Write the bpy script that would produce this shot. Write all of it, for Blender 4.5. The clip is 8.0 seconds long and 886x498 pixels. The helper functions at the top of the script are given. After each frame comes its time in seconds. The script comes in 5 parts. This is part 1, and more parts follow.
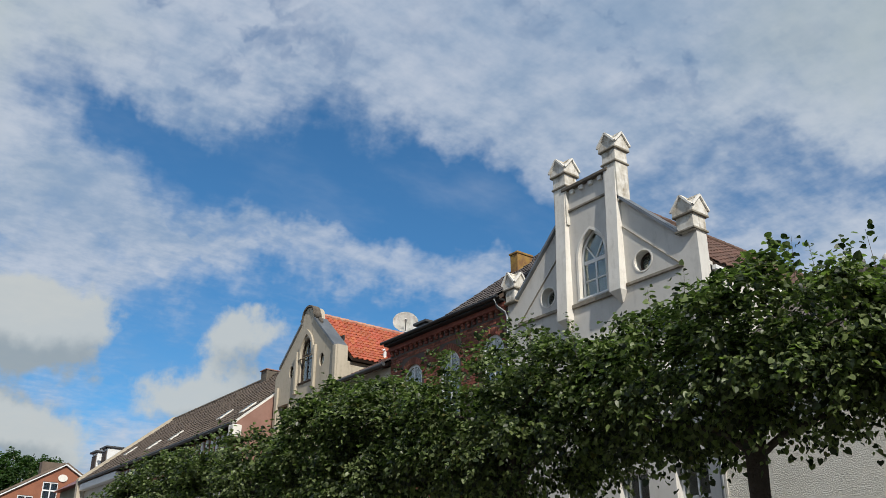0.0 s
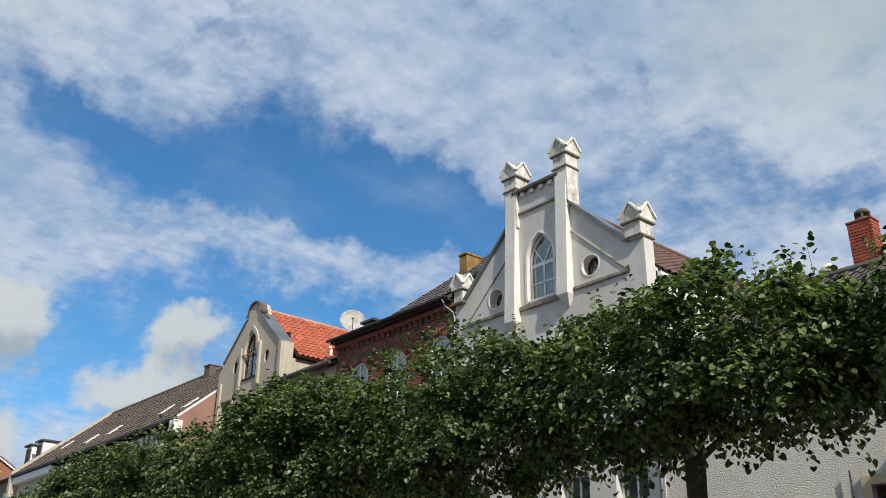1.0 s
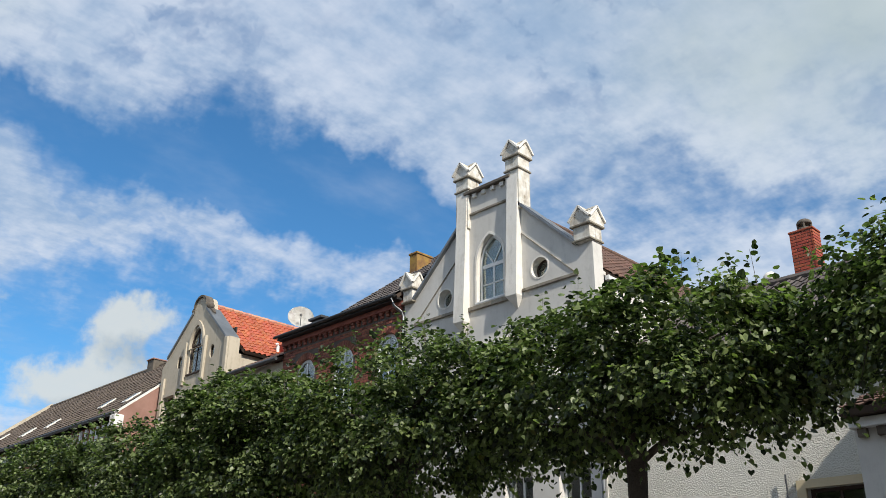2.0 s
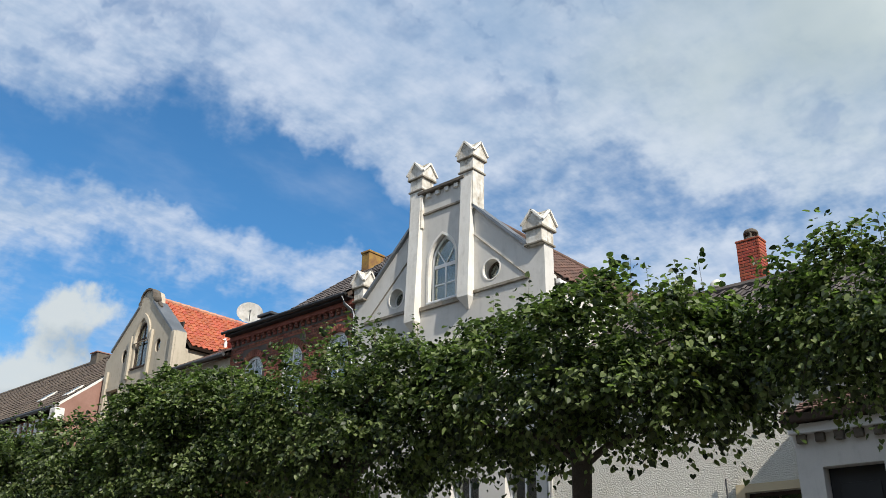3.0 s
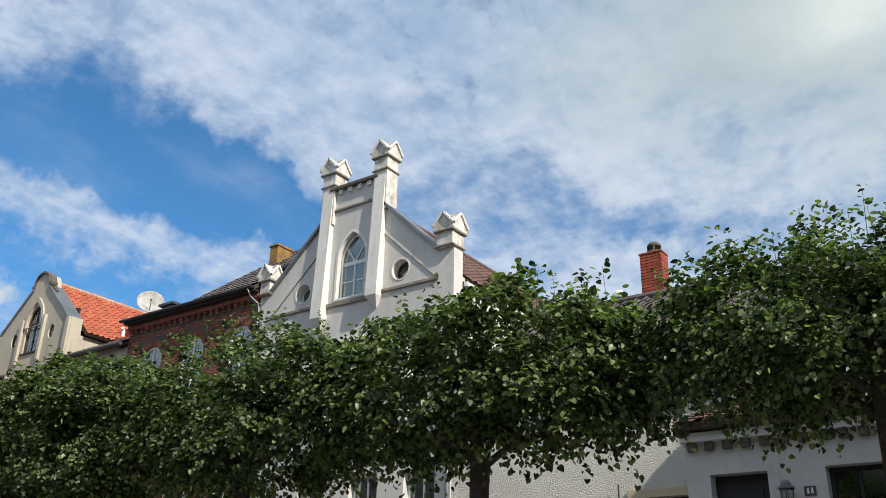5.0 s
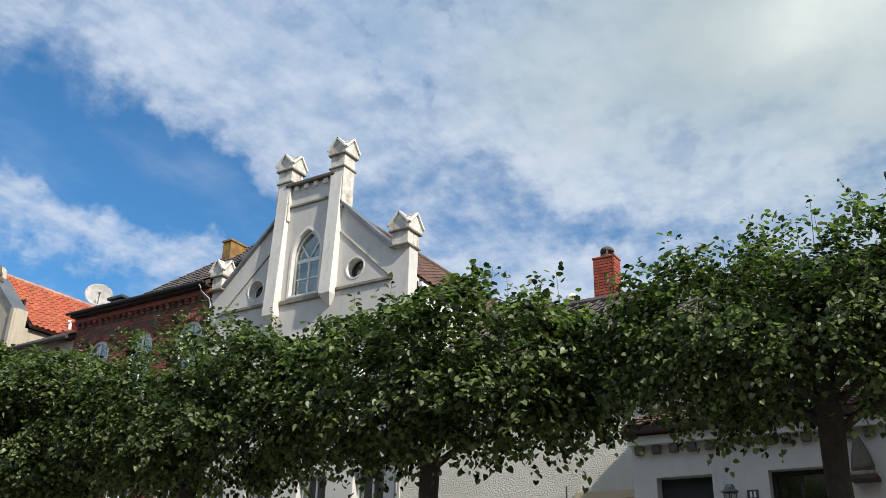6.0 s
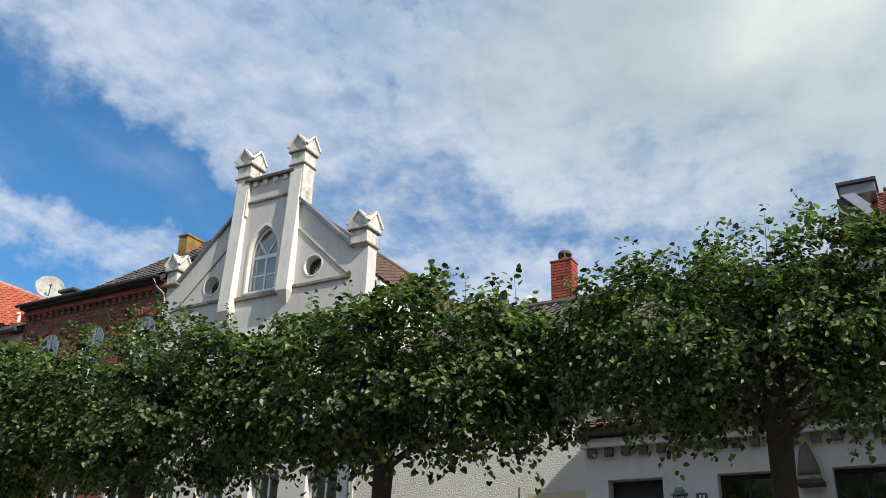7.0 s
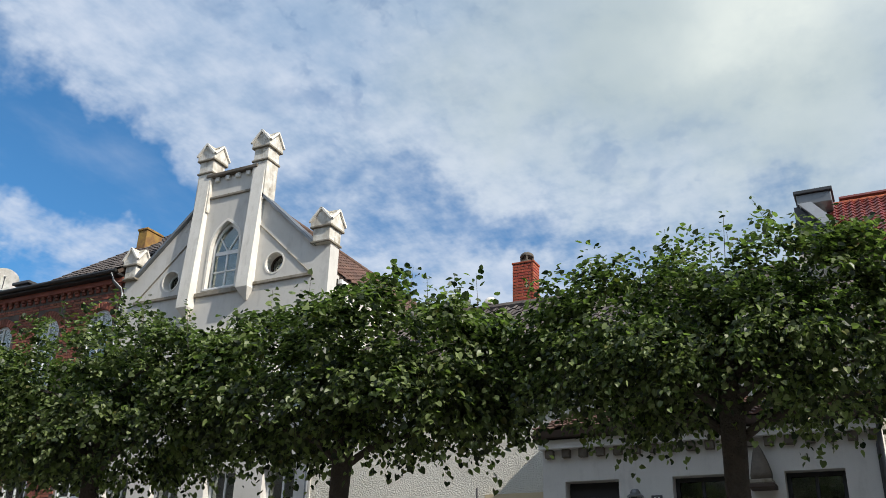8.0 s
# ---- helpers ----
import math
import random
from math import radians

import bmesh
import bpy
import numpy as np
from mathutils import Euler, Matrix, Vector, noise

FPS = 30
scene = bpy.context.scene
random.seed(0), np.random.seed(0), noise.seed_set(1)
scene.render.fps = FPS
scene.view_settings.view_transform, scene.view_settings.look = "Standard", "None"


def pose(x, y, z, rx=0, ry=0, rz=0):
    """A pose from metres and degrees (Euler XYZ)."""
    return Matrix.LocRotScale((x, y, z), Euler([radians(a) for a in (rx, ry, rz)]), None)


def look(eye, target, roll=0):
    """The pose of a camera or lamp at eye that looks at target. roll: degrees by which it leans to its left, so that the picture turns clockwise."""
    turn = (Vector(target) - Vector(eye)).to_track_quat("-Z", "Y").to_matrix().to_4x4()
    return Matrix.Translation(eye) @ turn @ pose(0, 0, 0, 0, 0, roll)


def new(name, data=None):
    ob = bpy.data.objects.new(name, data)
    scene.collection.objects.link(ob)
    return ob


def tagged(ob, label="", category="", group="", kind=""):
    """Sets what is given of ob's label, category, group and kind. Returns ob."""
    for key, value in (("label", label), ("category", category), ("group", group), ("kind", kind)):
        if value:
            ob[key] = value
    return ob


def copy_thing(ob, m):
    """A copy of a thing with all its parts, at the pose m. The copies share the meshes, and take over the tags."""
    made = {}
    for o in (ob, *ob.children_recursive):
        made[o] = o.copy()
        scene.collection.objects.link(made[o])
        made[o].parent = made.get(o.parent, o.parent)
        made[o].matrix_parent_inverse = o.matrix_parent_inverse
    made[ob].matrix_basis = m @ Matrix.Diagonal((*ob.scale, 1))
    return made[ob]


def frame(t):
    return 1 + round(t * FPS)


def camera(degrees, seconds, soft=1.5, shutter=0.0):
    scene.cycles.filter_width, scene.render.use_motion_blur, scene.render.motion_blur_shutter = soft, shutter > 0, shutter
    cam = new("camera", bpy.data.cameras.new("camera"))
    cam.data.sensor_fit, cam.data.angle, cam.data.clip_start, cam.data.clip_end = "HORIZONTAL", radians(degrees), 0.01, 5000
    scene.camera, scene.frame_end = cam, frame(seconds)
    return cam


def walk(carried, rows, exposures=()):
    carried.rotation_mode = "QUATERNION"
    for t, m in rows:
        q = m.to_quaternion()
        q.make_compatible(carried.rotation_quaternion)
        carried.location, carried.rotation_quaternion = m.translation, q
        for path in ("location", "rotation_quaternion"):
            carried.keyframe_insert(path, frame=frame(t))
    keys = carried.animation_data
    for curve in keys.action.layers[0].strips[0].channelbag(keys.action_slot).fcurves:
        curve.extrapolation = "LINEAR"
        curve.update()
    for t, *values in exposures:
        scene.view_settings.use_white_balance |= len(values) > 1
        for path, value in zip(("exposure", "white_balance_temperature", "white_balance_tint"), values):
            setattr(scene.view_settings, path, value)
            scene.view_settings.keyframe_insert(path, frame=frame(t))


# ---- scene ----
# The camera stands on a low tripod across the street and turns slowly from left to right.
EYE = 1.0
cam = camera(52.52, 8.0, soft=0.8)
walk(cam, [
    (0.0, pose(0, 0, EYE, 113.360, -0.103, 52.137)),
    (0.5, pose(0, 0, EYE, 113.369, -0.211, 50.237)),
    (1.0, pose(0, 0, EYE, 113.354, -0.363, 48.524)),
    (1.5, pose(0, 0, EYE, 113.336, -0.426, 46.808)),
    (3.0, pose(0, 0, EYE, 113.367, -0.772, 41.620)),
    (3.5, pose(0, 0, EYE, 113.383, -0.917, 40.076)),
    (4.0, pose(0, 0, EYE, 113.388, -0.987, 38.398)),
    (4.5, pose(0, 0, EYE, 113.422, -1.076, 36.836)),
    (6.0, pose(0, 0, EYE, 113.533, -1.338, 32.028)),
    (6.5, pose(0, 0, EYE, 113.570, -1.374, 30.619)),
    (7.0, pose(0, 0, EYE, 113.612, -1.515, 29.088)),
    (7.5, pose(0, 0, EYE, 113.659, -1.579, 27.663)),
    (8.0, pose(0, 0, EYE, 113.693, -1.626, 26.442)),
], exposures=[(0.0, -0.30), (0.5, -0.27), (1.0, -0.10), (1.5, 0.0), (3.0, 0.06), (4.5, 0.08), (6.0, 0.06), (8.0, 0.06)])

# ---- world, sun ----
SUN_WAY = Vector((0.77, -0.20, 0.59)).normalized()      # from the street towards the sun
sun = new("sun", bpy.data.lights.new("sun", "SUN"))
sun.data.energy, sun.data.angle, sun.data.color = 5.0, radians(0.8), (1.0, 0.95, 0.87)
sun.matrix_world = look((0, 0, 60), Vector((0, 0, 60)) - SUN_WAY)


class Nodes:
    """Short calls to wire a node tree."""

    def __init__(self, tree):
        self.tree = tree
        tree.nodes.clear()

    def add(self, kind, **values):
        node = self.tree.nodes.new(kind)
        for key, value in values.items():
            if key == "op":
                node.operation = value
            elif key == "blend":
                node.blend_type = value
            else:
                node.inputs[key.replace("_", " ")].default_value = value
        return node

    def wire(self, a, b):
        self.tree.links.new(a, b)

    def math(self, op, a, b=None, clamp=False):
        node = self.tree.nodes.new("ShaderNodeMath")
        node.operation, node.use_clamp = op, clamp
        for i, v in enumerate((a, b)):
            if v is None:
                continue
            if isinstance(v, (int, float)):
                node.inputs[i].default_value = v
            else:
                self.wire(v, node.inputs[i])
        return node.outputs[0]

    def noise(self, vector, scale, detail=4.0, rough=0.55, stretch=None):
        if stretch:
            m = self.tree.nodes.new("ShaderNodeMapping")
            m.inputs["Scale"].default_value = stretch
            self.wire(vector, m.inputs["Vector"])
            vector = m.outputs[0]
        n = self.add("ShaderNodeTexNoise", Scale=scale, Detail=detail, Roughness=rough)
        self.wire(vector, n.inputs["Vector"])
        return n.outputs["Fac"]

    def math_vector(self, vector, shift):
        """The vector moved a little by one number along all axes."""
        node = self.tree.nodes.new("ShaderNodeVectorMath")
        node.operation = "ADD"
        self.wire(vector, node.inputs[0])
        self.wire(self.math("MULTIPLY", shift, 0.06), node.inputs[1])
        return node.outputs[0]

    def ramp(self, fac, lo, hi):
        node = self.tree.nodes.new("ShaderNodeMapRange")
        node.interpolation_type = "SMOOTHSTEP"
        node.inputs["From Min"].default_value, node.inputs["From Max"].default_value = lo, hi
        self.wire(fac, node.inputs["Value"])
        return node.outputs[0]

    def mix(self, fac, a, b, blend="MIX"):
        node = self.tree.nodes.new("ShaderNodeMix")
        node.data_type, node.blend_type = "RGBA", blend
        for i, v in ((0, fac), (6, a), (7, b)):
            if isinstance(v, (int, float)):
                node.inputs[i].default_value = v
            elif isinstance(v, (tuple, list)):
                node.inputs[i].default_value = (*v, 1.0)[:4]
            else:
                self.wire(v, node.inputs[i])
        return node.outputs[2]


def sky():
    world = bpy.data.worlds.new("sky")
    scene.world = world
    world.use_nodes = True
    n = Nodes(world.node_tree)
    tex = n.tree.nodes.new("ShaderNodeTexSky")
    tex.sky_type, tex.sun_disc = "NISHITA", False
    tex.sun_elevation = math.asin(SUN_WAY.z)
    tex.sun_rotation = math.atan2(SUN_WAY.x, SUN_WAY.y)
    tex.air_density, tex.dust_density, tex.ozone_density = 1.0, 0.3, 1.6
    way = n.tree.nodes.new("ShaderNodeTexCoord").outputs["Generated"]
    split = n.tree.nodes.new("ShaderNodeSeparateXYZ")
    n.wire(way, split.inputs[0])
    x, y, z = split.outputs
    # heading (0 = +y, to the right positive) and height above the horizon, in tens of degrees
    az = n.math("MULTIPLY", n.math("ARCTAN2", x, y), 5.7296)
    el = n.math("MULTIPLY", n.math("ARCSINE", z), 5.7296)
    # cloud layer seen in perspective: the way carried up to a flat layer
    up = n.math("ADD", n.math("MAXIMUM", z, 0.0), 0.12)
    flat = n.tree.nodes.new("ShaderNodeCombineXYZ")
    n.wire(n.math("DIVIDE", x, up), flat.inputs[0])
    n.wire(n.math("DIVIDE", y, up), flat.inputs[1])
    layer = flat.outputs[0]
    wob_a = n.math("MULTIPLY", n.math("SUBTRACT", n.noise(way, 5.0, 5.0), 0.5), 2.6)
    wob_e = n.math("MULTIPLY", n.math("SUBTRACT", n.noise(way, 7.0, 5.0, 0.6, (1, 1.3, 1.1)), 0.5), 1.3)
    waz, wel = n.math("ADD", az, wob_a), n.math("ADD", el, wob_e)

    def blob(az0, el0, w, h, turn, u=waz, v=wel):
        c, s = math.cos(radians(turn)), math.sin(radians(turn))
        da, de = n.math("SUBTRACT", u, az0), n.math("SUBTRACT", v, el0)
        p = n.math("DIVIDE", n.math("ADD", n.math("MULTIPLY", da, c), n.math("MULTIPLY", de, s)), w)
        q = n.math("DIVIDE", n.math("SUBTRACT", n.math("MULTIPLY", de, c), n.math("MULTIPLY", da, s)), h)
        r2 = n.math("ADD", n.math("MULTIPLY", p, p), n.math("MULTIPLY", q, q))
        return n.math("EXPONENT", n.math("MULTIPLY", r2, -1.0))

    def total(blobs, u=waz, v=wel):
        out = None
        for weight, *rest in blobs:
            b = n.math("MULTIPLY", blob(*rest, u, v), weight)
            out = b if out is None else n.math("ADD", out, b)
        return out

    # gaps of blue in the high sheet
    gaps = total(GAPS)
    sheet = n.math("SUBTRACT", 1.10, gaps)
    fine = n.noise(layer, 5.5, 6.0, 0.62, (1.0, 1.6, 1.0))
    ripple = n.noise(layer, 15.0, 3.0, 0.6, (1.5, 1.0, 1.0))
    broad = n.noise(layer, 1.7, 4.0, 0.5)
    sheet = n.math("ADD", sheet, n.math("MULTIPLY", n.math("SUBTRACT", fine, 0.5), 0.70))
    sheet = n.math("ADD", sheet, n.math("MULTIPLY", n.math("SUBTRACT", ripple, 0.5), 0.60))
    cover = n.math("MULTIPLY", n.ramp(sheet, -0.12, 1.12), 0.95)
    # small thin spots in the sheet, and faint wisps across the blue
    spots = n.noise(n.math_vector(way, wob_e), 19.0, 3.0, 0.55, (1.0, 1.0, 1.5))
    where_spots = n.noise(way, 3.2, 2.0)
    veil = n.math("MINIMUM", total(VEILS), 1.0)
    thin = n.math("MULTIPLY", n.ramp(spots, 0.50, 0.72), n.math("MULTIPLY", n.ramp(where_spots, 0.36, 0.60), n.math("SUBTRACT", 1.0, veil)))
    cover = n.math("MULTIPLY", cover, n.math("SUBTRACT", 1.0, n.math("MULTIPLY", thin, 0.55)))
    wisps = n.noise(layer, 2.2, 5.0, 0.6, (1.6, 1.0, 1.0))
    cover = n.math("MAXIMUM", cover, n.math("MULTIPLY", n.ramp(wisps, 0.45, 0.80), 0.24))
    # lit thickness of the sheet
    tone = n.math("ADD", n.math("MULTIPLY", broad, 0.6), n.math("MULTIPLY", n.math("ADD", fine, ripple), 0.28))
    sheet_colour = n.mix(n.ramp(tone, 0.42, 0.74), SHEET_THIN, SHEET_THICK)
    sheet_colour = n.mix(veil, sheet_colour, n.mix(n.ramp(broad, 0.35, 0.65), VEIL_DARK, VEIL_LIGHT))
    glow = n.math("MINIMUM", total(GLOWS), 1.0)
    sheet_colour = n.mix(glow, sheet_colour, GLOW)
    skies = n.mix(1.0, tex.outputs[0], SKY_TINT, "MULTIPLY")
    colour = n.mix(cover, skies, sheet_colour)
    # heaped clouds low over the roofs
    haz = n.math("ADD", az, n.math("MULTIPLY", wob_a, 0.22))
    hel = n.math("ADD", el, n.math("MULTIPLY", wob_e, 0.30))
    puff = n.math("MULTIPLY", n.math("SUBTRACT", n.noise(way, 17.0, 8.0, 0.58), 0.5), 1.25)
    heap = n.math("ADD", total(HEAPS, haz, hel), puff)
    under = n.math("ADD", total([(w, a, e - 0.17, *rest) for w, a, e, *rest in HEAPS], haz, hel), n.math("MULTIPLY", puff, 0.4))
    heap_cover = n.ramp(heap, 0.36, 0.64)
    light = n.math("ADD", n.math("MULTIPLY", n.math("SUBTRACT", heap, under), 1.2), 0.55)
    light = n.math("ADD", light, n.math("MULTIPLY", n.math("SUBTRACT", n.noise(way, 11.0, 6.0, 0.6), 0.5), 0.9))
    colour = n.mix(n.math("MULTIPLY", heap_cover, 0.90), colour, n.mix(n.ramp(light, 0.05, 0.75), HEAP_DARK, HEAP_LIGHT))
    back = n.add("ShaderNodeBackground", Strength=0.1)
    n.wire(colour, back.inputs["Color"])
    out = n.tree.nodes.new("ShaderNodeOutputWorld")
    n.wire(back.outputs[0], out.inputs[0])


# weight, heading, height, half width, half height (tens of degrees), turn (degrees)
GAPS = [(0.55, -5.75, 3.10, 0.55, 0.22, -15), (1.55, -5.50, 2.66, 1.30, 0.36, -7), (0.95, -7.05, 2.95, 0.80, 0.28, -6), (1.0, -4.7, 2.42, 0.65, 0.30, -10),
        (0.75, -6.4, 2.52, 0.60, 0.18, -4), (0.95, -6.9, 1.82, 1.1, 0.24, 4), (1.0, -5.6, 1.90, 1.0, 0.18, -8),
        (0.95, -7.1, 1.42, 1.1, 0.26, 0), (0.62, -2.60, 2.66, 0.50, 0.18, -20), (0.62, -2.15, 2.42, 0.45, 0.18, 0),
        (0.62, -0.5, 2.56, 0.36, 0.17, 0), (0.62, -3.2, 2.48, 0.45, 0.24, 0), (0.42, -1.45, 2.38, 0.55, 0.15, 0)]
VEILS = [(0.9, -1.5, 3.7, 1.5, 0.9, 0), (0.8, 0.2, 3.0, 1.2, 1.0, 0), (0.8, -8.4, 3.3, 0.7, 0.5, 0)]
GLOWS = [(0.9, -0.25, 3.75, 0.75, 0.5, 0)]
HEAPS = [(1.25, -7.80, 1.70, 0.52, 0.30, 0), (0.78, -6.53, 1.74, 0.32, 0.21, 0), (0.68, -6.72, 1.36, 0.46, 0.17, 6),
         (0.95, -7.75, 1.12, 0.45, 0.15, 0), (0.62, -7.0, 0.88, 1.2, 0.17, 0), (0.7, -9.6, 1.4, 0.8, 0.4, 0)]
SHEET_THIN, SHEET_THICK = (3.4, 4.7, 6.6), (6.5, 7.2, 8.4)
VEIL_DARK, VEIL_LIGHT = (4.6, 5.5, 5.8), (6.2, 7.0, 7.1)
GLOW = (8.2, 8.8, 8.3)
HEAP_DARK, HEAP_LIGHT = (4.0, 4.6, 4.9), (6.7, 7.1, 7.05)
SKY_TINT = (0.54, 1.10, 1.43)
sky()


# ---- materials ----
def material(name, base, other, rough=0.8, scale=1.2, grain=40.0, bump=0.15, grain_mix=0.25, metal=0.0, stain=None, stain_amount=0.0,
             per_piece=0.0, per_island=0.0, ridges=None):
    """A surface with broad patches, fine grain, streaky stains and small relief, in metres of the world."""
    m = bpy.data.materials.new(name)
    m.use_nodes = True
    n = Nodes(m.node_tree)
    where = n.tree.nodes.new("ShaderNodeNewGeometry")
    place = where.outputs["Position"]
    patch = n.noise(place, scale, 5.0)
    fine = n.noise(place, grain, 3.0)
    colour = n.mix(n.ramp(patch, 0.3, 0.7), base, other)
    colour = n.mix(n.math("MULTIPLY", n.ramp(fine, 0.35, 0.75), grain_mix), colour, tuple(c * 0.55 for c in base))
    if stain:
        runs = n.noise(place, 3.0, 6.0, 0.65, (2.2, 2.2, 0.35))
        spots = n.noise(place, 6.0, 6.0, 0.7)
        amount = n.math("MULTIPLY", n.ramp(n.math("ADD", n.math("MULTIPLY", runs, 0.6), n.math("MULTIPLY", spots, 0.45)), 0.5, 0.72), stain_amount)
        colour = n.mix(amount, colour, stain)
    if per_piece or per_island:
        if per_piece:
            rnd = n.tree.nodes.new("ShaderNodeObjectInfo").outputs["Random"]
        else:
            rnd = where.outputs["Random Per Island"]
        hsv = n.tree.nodes.new("ShaderNodeHueSaturation")
        n.wire(n.math("ADD", n.math("MULTIPLY", rnd, per_piece + per_island), 1.0 - 0.5 * (per_piece + per_island)), hsv.inputs["Value"])
        n.wire(n.math("ADD", n.math("MULTIPLY", n.math("FRACT", n.math("MULTIPLY", rnd, 7.3)), 0.016), 0.492), hsv.inputs["Hue"])
        n.wire(colour, hsv.inputs["Color"])
        colour = hsv.outputs[0]
    shade = n.add("ShaderNodeBsdfPrincipled", Roughness=rough, Metallic=metal)
    n.wire(colour, shade.inputs["Base Color"])
    height = n.math("ADD", n.math("MULTIPLY", fine, 0.7), n.math("MULTIPLY", patch, 0.5))
    relief = n.add("ShaderNodeBump", Strength=min(1.0, bump * 2), Distance=bump * 0.06 * 24.0 / max(24.0, grain) * 2.0)
    n.wire(height, relief.inputs["Height"])
    n.wire(relief.outputs[0], shade.inputs["Normal"])
    out = n.tree.nodes.new("ShaderNodeOutputMaterial")
    n.wire(shade.outputs[0], out.inputs[0])
    return m


def leaf_material(name, dark, light):
    m = bpy.data.materials.new(name)
    m.use_nodes = True
    n = Nodes(m.node_tree)
    geo = n.tree.nodes.new("ShaderNodeNewGeometry")
    rnd = geo.outputs["Random Per Island"]
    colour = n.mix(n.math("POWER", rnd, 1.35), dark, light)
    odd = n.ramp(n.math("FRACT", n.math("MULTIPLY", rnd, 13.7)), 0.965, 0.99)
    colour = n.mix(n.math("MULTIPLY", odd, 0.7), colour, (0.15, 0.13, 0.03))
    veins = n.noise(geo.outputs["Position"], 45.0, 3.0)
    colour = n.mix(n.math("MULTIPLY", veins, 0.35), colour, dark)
    shade = n.add("ShaderNodeBsdfPrincipled", Roughness=0.42)
    shade.inputs["Specular IOR Level"].default_value = 0.5
    n.wire(colour, shade.inputs["Base Color"])
    thin = n.tree.nodes.new("ShaderNodeBsdfTranslucent")
    n.wire(n.mix(1.0, colour, (1.15, 1.5, 0.6), "MULTIPLY"), thin.inputs["Color"])
    both = n.add("ShaderNodeMixShader", Fac=0.40)
    n.wire(shade.outputs[0], both.inputs[1])
    n.wire(thin.outputs[0], both.inputs[2])
    out = n.tree.nodes.new("ShaderNodeOutputMaterial")
    n.wire(both.outputs[0], out.inputs[0])
    return m


def glass_material(name):
    m = bpy.data.materials.new(name)
    m.use_nodes = True
    n = Nodes(m.node_tree)
    clear = n.add("ShaderNodeBsdfTransparent", Color=(0.82, 0.88, 0.86, 1))
    gloss = n.add("ShaderNodeBsdfGlossy", Roughness=0.03)
    fres = n.add("ShaderNodeFresnel", IOR=1.6)
    amount = n.math("ADD", n.math("MULTIPLY", fres.outputs[0], 0.65), 0.03)
    both = n.tree.nodes.new("ShaderNodeMixShader")
    n.wire(amount, both.inputs[0])
    n.wire(clear.outputs[0], both.inputs[1])
    n.wire(gloss.outputs[0], both.inputs[2])
    out = n.tree.nodes.new("ShaderNodeOutputMaterial")
    n.wire(both.outputs[0], out.inputs[0])
    return m


WHITE = material("white_render", (0.65, 0.625, 0.575), (0.575, 0.55, 0.50), 0.85, 0.7, 55, 0.10, 0.10, stain=(0.30, 0.285, 0.25), stain_amount=0.28)
WHITE_TRIM = material("white_trim", (0.80, 0.765, 0.695), (0.73, 0.69, 0.61), 0.8, 2.0, 40, 0.14, 0.18, stain=(0.27, 0.23, 0.18), stain_amount=0.28)
WEATHERED_SHADED = material("weathered_shaded", (0.24, 0.21, 0.165), (0.33, 0.30, 0.24), 0.9, 4.0, 40, 0.25, 0.3, stain=(0.13, 0.10, 0.05), stain_amount=0.8)
CREAM = material("cream_render", (0.52, 0.455, 0.35), (0.45, 0.395, 0.30), 0.85, 0.8, 50, 0.10, 0.12, stain=(0.22, 0.19, 0.15), stain_amount=0.5)
ROUGHCAST = material("roughcast", (0.74, 0.71, 0.62), (0.66, 0.63, 0.54), 0.9, 0.8, 36, 0.9, 0.10)
BEIGE = material("beige_render", (0.56, 0.52, 0.44), (0.50, 0.46, 0.39), 0.85, 1.0, 60, 0.08, 0.1)
OCHRE = material("ochre_surround", (0.56, 0.46, 0.29), (0.50, 0.40, 0.25), 0.8, 2.0, 50, 0.1, 0.15)
PINK = material("pink_brick_wall", (0.32, 0.18, 0.14), (0.26, 0.14, 0.105), 0.85, 2.0, 40, 0.15, 0.3)
BRICK = material("red_brick", (0.285, 0.098, 0.058), (0.195, 0.068, 0.044), 0.85, 3.0, 60, 0.2, 0.3, per_piece=0.7)
BRICK_REST = material("red_brick_rest", (0.285, 0.098, 0.058), (0.195, 0.068, 0.044), 0.85, 3.0, 60, 0.2, 0.3, per_island=0.7)
MORTAR = material("mortar", (0.14, 0.11, 0.092), (0.10, 0.078, 0.066), 0.95, 2.0, 60, 0.2, 0.3)
CHIMNEY_BRICK = material("chimney_brick", (0.40, 0.085, 0.045), (0.32, 0.065, 0.035), 0.85, 3.0, 60, 0.2, 0.2, per_piece=0.4)
LICHEN = material("lichen_brick", (0.36, 0.22, 0.05), (0.20, 0.10, 0.045), 0.9, 4.0, 40, 0.3, 0.35)
ORANGE_TILE = material("orange_tile", (0.47, 0.125, 0.055), (0.38, 0.092, 0.042), 0.5, 2.5, 50, 0.15, 0.2, per_piece=0.25)
ORANGE_REST = material("orange_tile_rest", (0.47, 0.125, 0.055), (0.38, 0.092, 0.042), 0.5, 2.5, 50, 0.15, 0.2, per_island=0.25)
RIDGE_TILE = material("ridge_tile", (0.56, 0.30, 0.21), (0.45, 0.18, 0.11), 0.7, 5.0, 40, 0.2, 0.2, per_piece=0.2)
RED_TILE = material("red_tile", (0.22, 0.038, 0.025), (0.16, 0.028, 0.02), 0.38, 2.5, 50, 0.12, 0.2, per_piece=0.30)
BROWN_TILE = material("brown_tile", (0.147, 0.078, 0.054), (0.100, 0.058, 0.043), 0.85, 2.0, 50, 0.15, 0.25, per_island=0.35)
